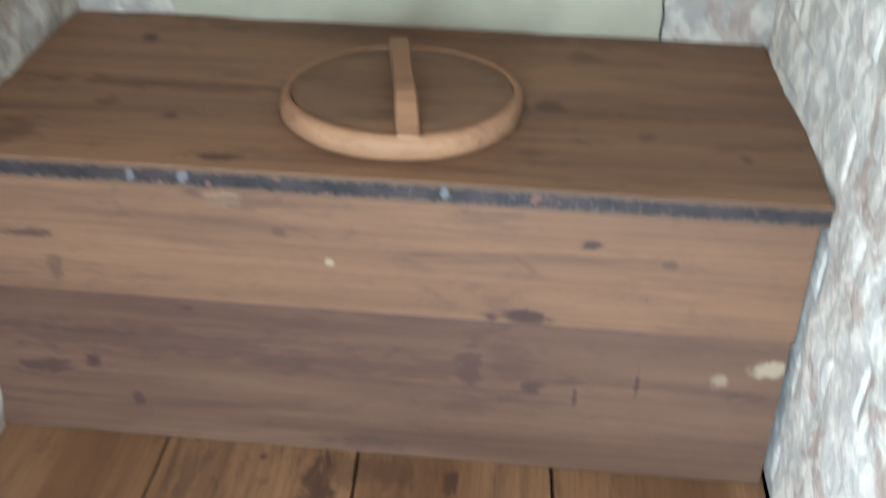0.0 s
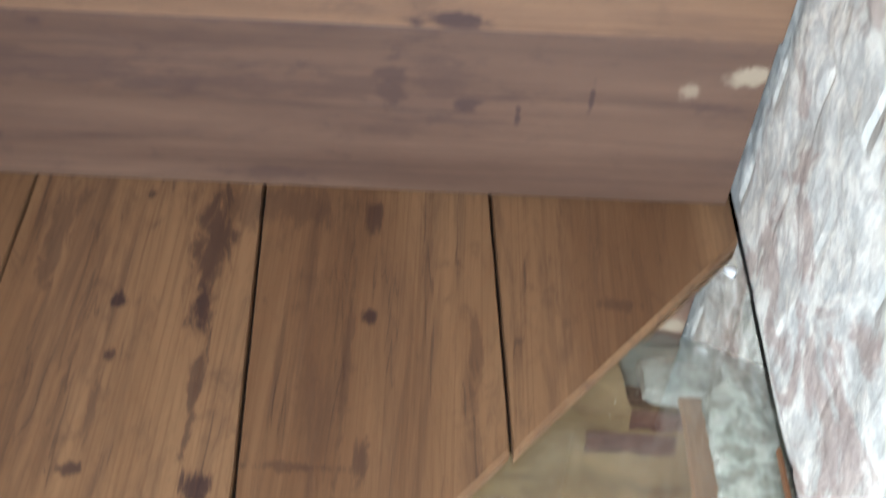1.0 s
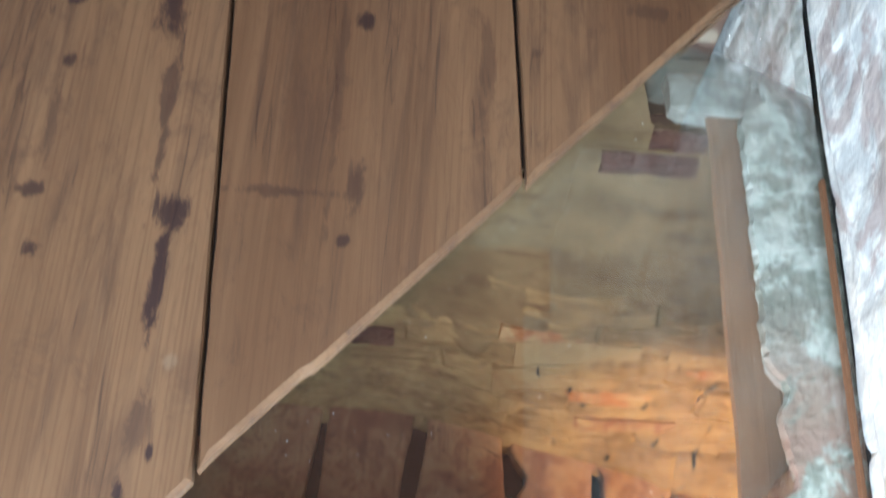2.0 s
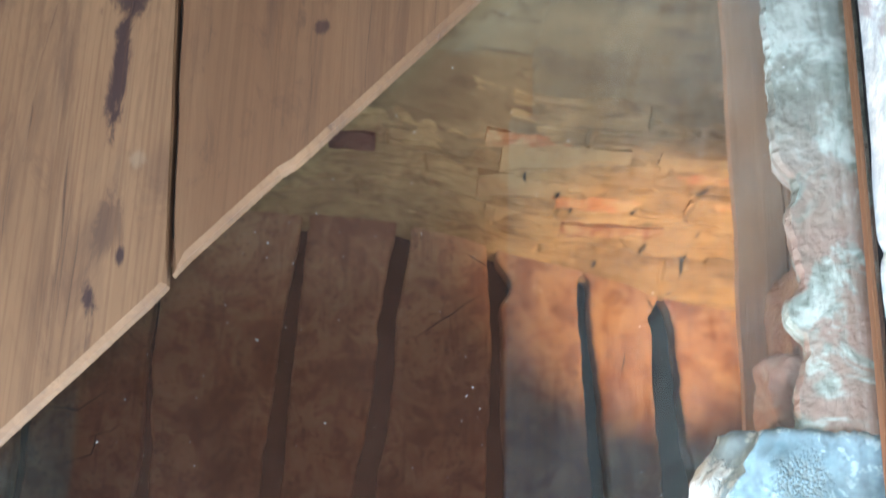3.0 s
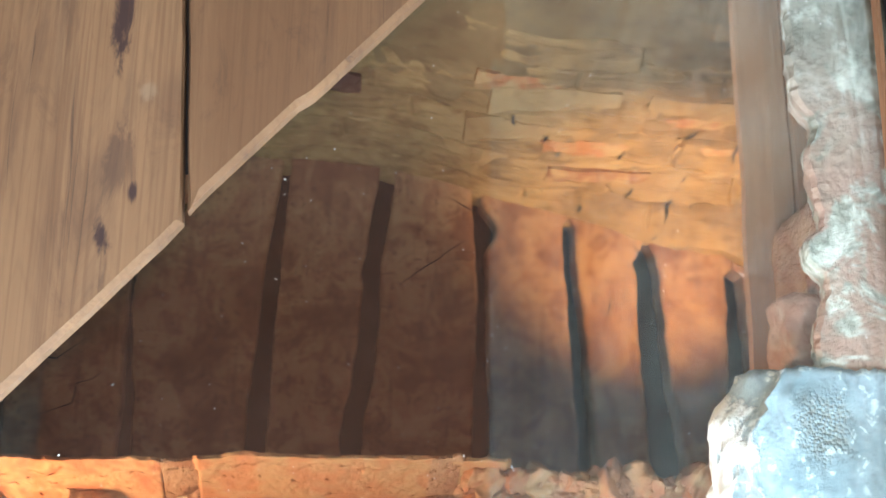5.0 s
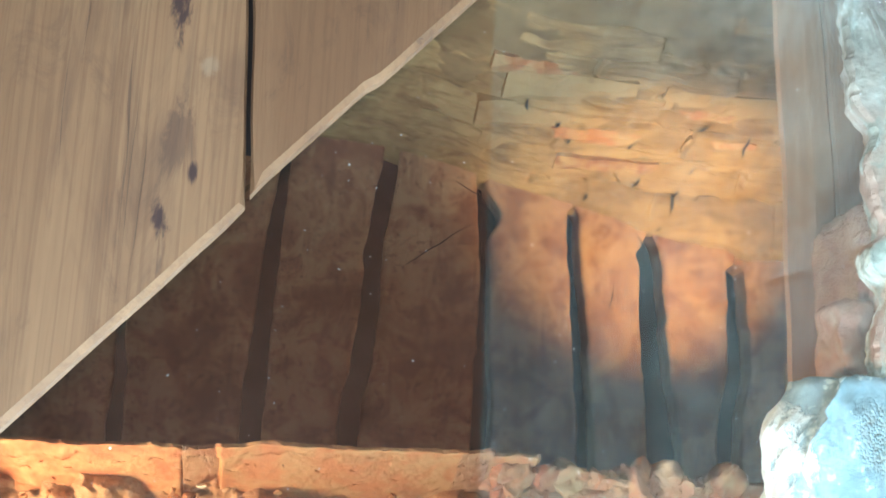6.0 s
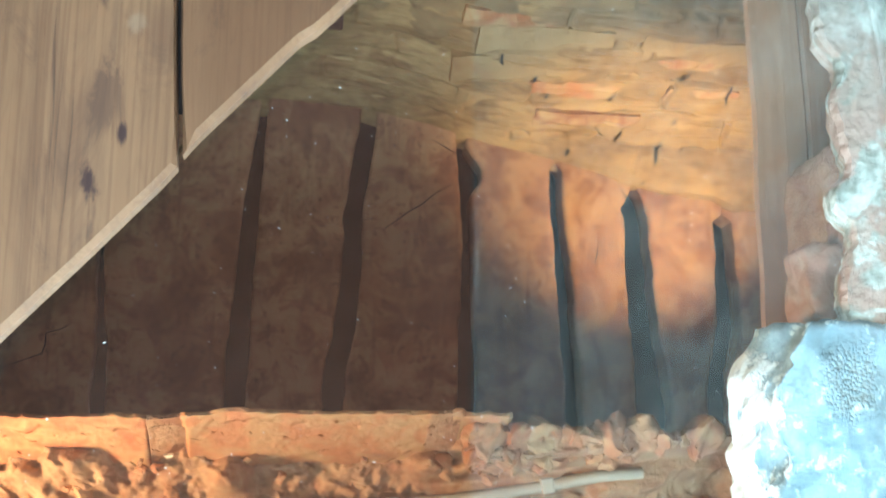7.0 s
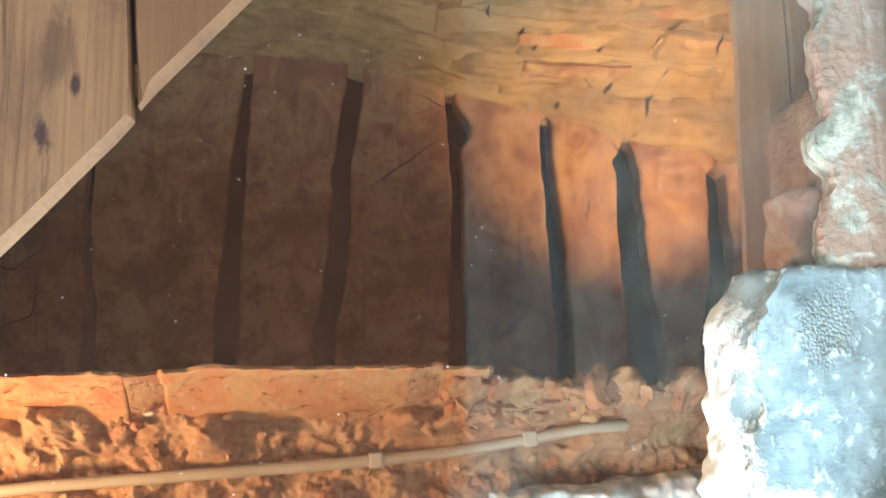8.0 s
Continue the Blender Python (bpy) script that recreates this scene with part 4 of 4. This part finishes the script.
def rough_block(x0, x1, y0, y1, z0, z1, seed, cuts=24, amp=0.004):
    """A worn lump of masonry with uneven faces and broken edges."""
    bm = block(x0, x1, y0, y1, z0, z1)
    bmesh.ops.subdivide_edges(bm, edges=bm.edges[:], cuts=cuts, use_grid_fill=True)
    mid = Vector(((x0 + x1) / 2, (y0 + y1) / 2, (z0 + z1) / 2))
    half = Vector(((x1 - x0) / 2, (y1 - y0) / 2, (z1 - z0) / 2))
    for v in bm.verts:
        d = v.co - mid
        near = sorted(abs(d[k]) / half[k] for k in range(3))
        v.co = mid + d * (1 - 0.10 * smooth01(0.75, 1.0, near[1]) - 0.06 * smooth01(0.75, 1.0, near[0]))
        k1 = noise.noise_vector(v.co * 30 + Vector((seed, 0, 0)))
        k2 = noise.noise_vector(v.co * 95 + Vector((0, seed, 0)))
        v.co += k1 * amp + k2 * amp * 0.45
    for f in bm.faces:
        f.smooth = True
    return bm


part("mortar_band", rough_block(-0.068, 0.055, -0.106, -0.036, -0.262, -0.222, 3.0, 24, 0.003), white_band, pit_back, "pale lime mortar block at the beam head")


def return_face(u, v):
    x, z = -0.34 + u * 0.42, -0.30 + v * 0.27
    return (x, -0.046 + 0.006 * v + 0.005 * fractal((x, z, 3), 12, 4) + 0.001 * fractal((x, z, 1), 70, 3), z)


part("footing_return", sheet(90, 70, return_face), recess_dark, pit_back, "dark grey-green corner under the planks, recess shade in its colour", True)

# ---- beam, wall footing and corner stone beside the pit ----
def beam_bm():
    bm = bmesh.new()
    n, rows = 40, []
    for k in range(n + 1):
        y = -0.108 - 0.672 * k / n
        wob = 0.0025 * noise.noise((1, y * 9, 0))
        pts = [(0.07, -0.30), (0.012, -0.252), (-0.030, -0.2365), (-0.028, -0.231), (0.0, -0.228), (0.02, -0.2285), (0.0245, -0.233), (0.0265, -0.2285), (0.06, -0.229), (0.12, -0.231), (0.126, -0.238), (0.126, -0.36)]
        rows.append([bm.verts.new((x + 0.005 + wob + 0.001 * noise.noise((x * 40, y * 15, 4)), y, z + 0.0015 * noise.noise((x * 30, y * 8, 7)))) for x, z in pts])
    for a, b in zip(rows, rows[1:]):
        for k in range(len(a)):
            bm.faces.new((a[k], a[(k + 1) % len(a)], b[(k + 1) % len(a)], b[k]))
    bm.faces.new(rows[0])
    bm.faces.new(rows[-1][::-1])
    bmesh.ops.recalc_face_normals(bm, faces=bm.faces)
    return bm


beam = part("timber_beam", beam_bm(), beam_wood)
tagged(beam, "brown weathered timber beam with long cracks under the wall", "beam")


def footing_edge(y):
    e = 0.050 - 0.035 * smooth01(-0.24, -0.19, y) - 0.024 * smooth01(-0.17, -0.09, y) - 0.014 * smooth01(-0.49, -0.515, y)
    e += 0.006 * smooth01(-0.52, -0.55, y) - 0.006 * smooth01(-0.56, -0.59, y)
    e += 0.015 * smooth01(-0.605, -0.622, y) * smooth01(-0.648, -0.632, y) + 0.010 * smooth01(-0.66, -0.69, y)
    return -(e + 0.0025 * fractal((0, y, 0), 34, 4) + 0.0022 * fractal((0, y, 2), 110, 3))


def footing_face(u, v):
    y = -0.01 - v * 0.713
    e = footing_edge(y)
    pts = [(0.05, -0.040), (0.02, -0.040), (0.5 * e, -0.041), (0.96 * e, -0.042), (e, -0.050), (e + 0.014, -0.085), (0.05, -0.12), (0.09, -0.16), (0.115, -0.229)]
    k = u * (len(pts) - 1)
    i = min(int(k), len(pts) - 2)
    f = k - i
    x = pts[i][0] * (1 - f) + pts[i + 1][0] * f
    z = pts[i][1] * (1 - f) + pts[i + 1][1] * f
    amp = smooth01(0.1, 0.35, u)
    x += amp * (0.002 * fractal((x, y, z), 34, 4) + 0.001 * fractal((x, y, z), 110, 3))
    z += amp * (0.0014 * fractal((x + 5, y, z), 30, 5) + 0.0008 * fractal((x, y, z + 4), 110, 3)) - amp * 0.002
    return (x, y, min(z, -0.0385))


footing = part("wall_footing", sheet(90, 330, footing_face), footing_lime)
tagged(footing, "broken wall footing with crumbling plaster over red brick", "wall footing", kind="structure")


part("brick_lump", rough_block(-0.046, 0.05, -0.722, -0.650, -0.150, -0.088, 8.0, 22, 0.007), lump_brick, footing, "broken pinkish brick end")
part("brick_lump", rough_block(-0.022, 0.03, -0.662, -0.630, -0.120, -0.075, 14.0, 16, 0.006), lump_brick, footing, "broken pinkish brick end")
part("mortar_bed", rough_block(0.0, 0.12, -0.735, -0.55, -0.24, -0.120, 19.0, 24, 0.005), ledge_core, footing, "ochre mortar bed on the beam")


def stone_bm():
    bm = block(-0.155, 0.34, -1.30, -0.722, -0.20, -0.0385)
    bmesh.ops.subdivide_edges(bm, edges=bm.edges[:], cuts=90, use_grid_fill=True)
    for v in bm.verts:
        x, y, z = v.co
        side = smooth01(-0.10, -0.155, x)
        lin = min(1.0, max(0.0, -x / 0.155))
        v.co.x += 0.034 * lin * smooth01(-0.12, -0.05, z) + 0.018 * lin
        v.co.x += 0.026 * lin * smooth01(-0.765, -0.722, y)
        v.co.x += 0.09 * lin * smooth01(-0.075, -0.19, z)
        front = smooth01(-0.76, -0.722, y)
        v.co.y += front * (0.004 * fractal((x, 0, z), 22, 4) + 0.002 * fractal((x, 0, z), 80, 3))
        v.co.x += side * (1 - front) * (0.009 * fractal((3, y, z), 26, 5) + 0.005 * fractal((3, y, z), 75, 4))
        top = smooth01(-0.08, -0.045, z)
        v.co.z -= top * abs(0.005 * fractal((x, y, 1), 22, 4)) + top * side * 0.008
    for f in bm.faces:
        f.smooth = True
    return bm


pier = part("stone_pier", block(0.30, 0.41, -1.45, -0.60, -1.02, -0.205), pit_mortar)
tagged(pier, "mortared pier carrying the corner stone and the beam end", "pier", kind="structure")
corner_stone = part("corner_stone", stone_bm(), stone_lime)
tagged(corner_stone, "large whitewashed stone block under the glass by the wall", "stone")

# ---- broken cross wall in front ----
ledge = empty("pit_cross_wall", (-0.6, -0.9, -1.0), "broken brick cross wall with crumbling mortar in the pit", "wall", kind="structure")


def ledge_z(x, y):
    d = -0.80 - y
    z = -0.375 - 0.045 * smooth01(0.0, 0.09, d) - 0.05 * smooth01(0.09, 0.3, d)
    z += 0.055 * smooth01(-0.33, -0.25, x) * smooth01(0.055, 0.0, d)
    warp = 0.016 * fractal((x, y, 8), 14, 3)
    gaps, cells = noise.voronoi(Vector(((x + warp) * 19, (y - warp) * 27, 0.3)))
    lump = 0.015 * noise.cell(cells[0] * 7.3) * smooth01(0.02, 0.16, gaps[1] - gaps[0]) * smooth01(0.0, 0.05, d)
    tilt = 0.010 * noise.cell(cells[0] * 3.1 + Vector((9, 4, 2))) * math.sin(18 * x + 25 * y)
    lift = 0.016 * fractal((x, y * 1.4, 0), 10, 6) + 0.007 * fractal((x, y, 5), 42, 6) + 0.004 * fractal((x, y, 7), 110, 4) + 0.6 * lump + 0.5 * tilt
    heap = smooth01(0.0, 0.4, fractal((x, y * 0.7, 3), 6.5, 4) + 0.25 * smooth01(-0.42, -0.25, x)) * smooth01(0.004, 0.040, d) * smooth01(0.085, 0.040, d)
    z += lift + 0.056 * heap - 0.006
    # the cable lies free of the rubble
    run = -0.868 + 0.125 * max(0.0, x + 0.345) - 0.07 * max(0.0, -0.345 - x)
    clear = smooth01(0.034, 0.012, abs(y - run))
    return z + clear * (min(z, -0.399 + 0.033 * smooth01(-0.33, -0.14, x)) - z)


def ledge_face(u, v):
    x = -1.14 + u * 1.16
    if v < 0.1:
        return (x, -0.797 + 0.004 * fractal((x, v, 0), 12, 3), -1.0 + (ledge_z(x, -0.80) + 1.0) * v / 0.1)
    y = -0.80 - 0.60 * ((v - 0.1) / 0.9) ** 1.4
    return (x, y, ledge_z(x, y))


part("core", sheet(560, 300, ledge_face), ledge_core, ledge, "ochre rubble mortar", True)


SECTION = [(-0.787, -0.43), (-0.787, -0.34), (-0.786, -0.315), (-0.7895, -0.3115), (-0.800, -0.334), (-0.812, -0.354), (-0.824, -0.374), (-0.833, -0.392), (-0.836, -0.43)]


def edge_brick(x0, x1, seed, lift=0.0, rough=1.0):
    """A worn brick along the rim, its broken face sloping to the front, with rounded ends."""
    def f(u, v):
        k = v * (len(SECTION) - 1)
        i = min(int(k), len(SECTION) - 2)
        y = SECTION[i][0] + (SECTION[i + 1][0] - SECTION[i][0]) * (k - i)
        z = SECTION[i][1] + (SECTION[i + 1][1] - SECTION[i][1]) * (k - i)
        x = x0 + (x1 - x0) * u
        end = smooth01(0.0, 0.006, min(u, 1 - u) * (x1 - x0))
        a = rough * 0.009 * fractal((x + seed, y, z), 22, 6) + 0.005 * fractal((x + seed, y, z), 75, 4) - 0.006 * max(0.0, fractal((x + seed, y, z + 5), 45, 3) - 0.25)
        hollow = 0.012 * max(0.0, fractal((x + seed, y + 3, z), 9, 3) - 0.1) * smooth01(-0.80, -0.82, y)
        y += a * (0.25 if y > -0.793 else 0.6) + hollow
        return (x, y + 0.006 * smooth01(-0.58, -0.50, x) + (1 - end) * 0.01 * (1 if y < -0.80 else 0), z + a * (0.5 if y > -0.793 else 1.0) - hollow - (1 - end) * 0.012 + lift)
    return sheet(130, 56, f)


for n, (x0, x1, lift) in enumerate(((-1.06, -0.815, -0.008), (-0.805, -0.573, -0.006), (-0.547, -0.308, 0.005), (-0.303, -0.240, 0.004))):
    part("brick", edge_brick(x0, x1, n * 3.0, lift), ledge_brick, ledge, "", True)

for x0, x1, seed, lift in ((-0.582, -0.538, 40.0, -0.007), (-0.325, -0.285, 44.0, 0.006), (-0.825, -0.795, 47.0, -0.012)):
    part("mortar_joint", edge_brick(x0, x1, seed, lift, 1.6), ledge_core, ledge, "", True)
rng = random.Random(4)
shapes = []
for s in range(9):
    bm = block(-1, 1, -0.75, 0.75, -0.6, 0.6)
    bmesh.ops.subdivide_edges(bm, edges=bm.edges[:], cuts=8, use_grid_fill=True)
    shear = Matrix(((1, 0.15 * math.sin(s), 0.1), (0.12 * math.cos(2 * s), 1, 0.15 * math.sin(3 * s)), (0, 0.1, 1)))
    for v in bm.verts:
        k = noise.noise_vector(v.co * 0.9 + Vector((s * 7.7, 0, 0)))
        k2 = noise.noise_vector(v.co * 3.1 + Vector((s * 3.3, 5, 0)))
        v.co = shear @ (v.co * (1 - 0.42 * max(0.0, v.co.length - 0.7)) + k * 0.34 + k2 * 0.16 + noise.noise_vector(v.co * 8 + Vector((s, 2, 7))) * 0.06)
    mesh = bpy.data.meshes.new("rubble_piece")
    bm.to_mesh(mesh)
    bm.free()
    mesh.polygons.foreach_set("use_smooth", [True] * len(mesh.polygons))
    shapes.append(mesh)
for n in range(330):
    x = rng.uniform(-0.85, -0.11)
    d = rng.uniform(0.02, 0.20)
    y = -0.80 - d
    r = rng.choice((0.003, 0.004, 0.004, 0.005, 0.006, 0.008, 0.011, 0.014))
    if d < 0.045 and x < -0.3:
        if rng.random() < 0.7:
            continue
        r = min(r, 0.007)
    near = -0.868 + 0.125 * max(0.0, x + 0.345) - 0.07 * max(0.0, -0.345 - x)
    if abs(y - near) < 0.009 + 0.8 * r:
        continue
    z = ledge_z(x, y) - 0.45 * r
    if d < 0.045 and x < -0.3:
        z = -0.335 - d * 1.3
    ob = part("rubble_piece", shapes[rng.randrange(9)], rubble_mat, ledge)
    ob.matrix_basis = Matrix.Translation((x, y, z)) @ Euler([rng.uniform(0, 6) for _ in range(3)]).to_matrix().to_4x4() @ Matrix.Diagonal((r, r, r, 1))
for k in range(66):
    x = -0.272 + 0.0105 * (k % 22) + rng.uniform(-0.004, 0.004)
    row = k // 22
    r = rng.choice((0.007, 0.009, 0.012, 0.016, 0.021))
    y, z = -0.797 - 0.018 * row - rng.uniform(0.0, 0.008), -0.316 - 0.5 * r - 0.019 * row + rng.uniform(-0.008, 0.003)
    if y - 0.6 * r < -0.856 + 0.125 * max(0.0, x + 0.345):
        continue
    ob = part("rubble_piece", shapes[rng.randrange(9)], rubble_mat, ledge)
    ob.matrix_basis = Matrix.Translation((x, y, z)) @ Euler([rng.uniform(-0.5, 0.5), rng.uniform(-0.5, 0.5), rng.uniform(0, 6)]).to_matrix().to_4x4() @ Matrix.Diagonal((r, r, r * 1.1, 1))
shell = chunk(0.0065, 31, (0.8, 0.4, 1.3))
bmesh.ops.translate(shell, verts=shell.verts, vec=(-0.559, -0.822, -0.360))
tagged(part("shell_fragment", shell, shell_mat), "small pale shell fragment in the mortar joint", "shell")

# White slab added to put a bright daylight patch into the colour.
def slab_face(u, v):
    x, y = -0.23 + u * 0.26, -0.880 - 0.022 * (1 - u) - v * 0.12
    e = smooth01(0, 0.10, min(u * 0.7, 1 - u, v * 1.5))
    return (x, y + 0.005 * fractal((x, 0, 1), 20, 4), ledge_z(x, y) + 0.006 + 0.030 * e + 0.004 * fractal((x, y, 0), 25, 4))


slab = part("plaster_slab", sheet(90, 40, slab_face), white_lime, None, "", True)
tagged(slab, "white slab beside the corner stone, standing for a bright daylight patch", "plaster slab")

# ---- cable with its clips ----
CABLE = [(-0.95, -0.925, -0.405), (-0.70, -0.893, -0.400), (-0.52, -0.880, -0.397), (-0.345, -0.868, -0.393), (-0.27, -0.860, -0.388), (-0.195, -0.848, -0.375), (-0.14, -0.838, -0.362), (-0.10, -0.835, -0.366)]
curve = bpy.data.curves.new("cable", "CURVE")
curve.dimensions, curve.bevel_depth, curve.bevel_resolution, curve.resolution_u = "3D", 0.0058, 4, 10
spl = curve.splines.new("BEZIER")
spl.bezier_points.add(len(CABLE) - 1)
for b, p in zip(spl.bezier_points, CABLE):
    b.co = p
    b.handle_left_type = b.handle_right_type = "AUTO"
curve.materials.append(cable_mat)
cable = tagged(new("cable", curve), "beige electric cable clipped along the broken wall", "cable")
for x, y, z, a in ((-0.345, -0.868, -0.393, 3), (-0.195, -0.848, -0.375, 9)):
    b = block(-0.0065, 0.0065, -0.0075, 0.0075, -0.014, 0.0078, 0.002)
    ob = part("cable_clip", b, clip_mat)
    ob.matrix_basis = pose(x, y, z, 0, 0, a)
    tagged(ob, "small square plastic clip holding the cable", "cable clip", "cable clips")
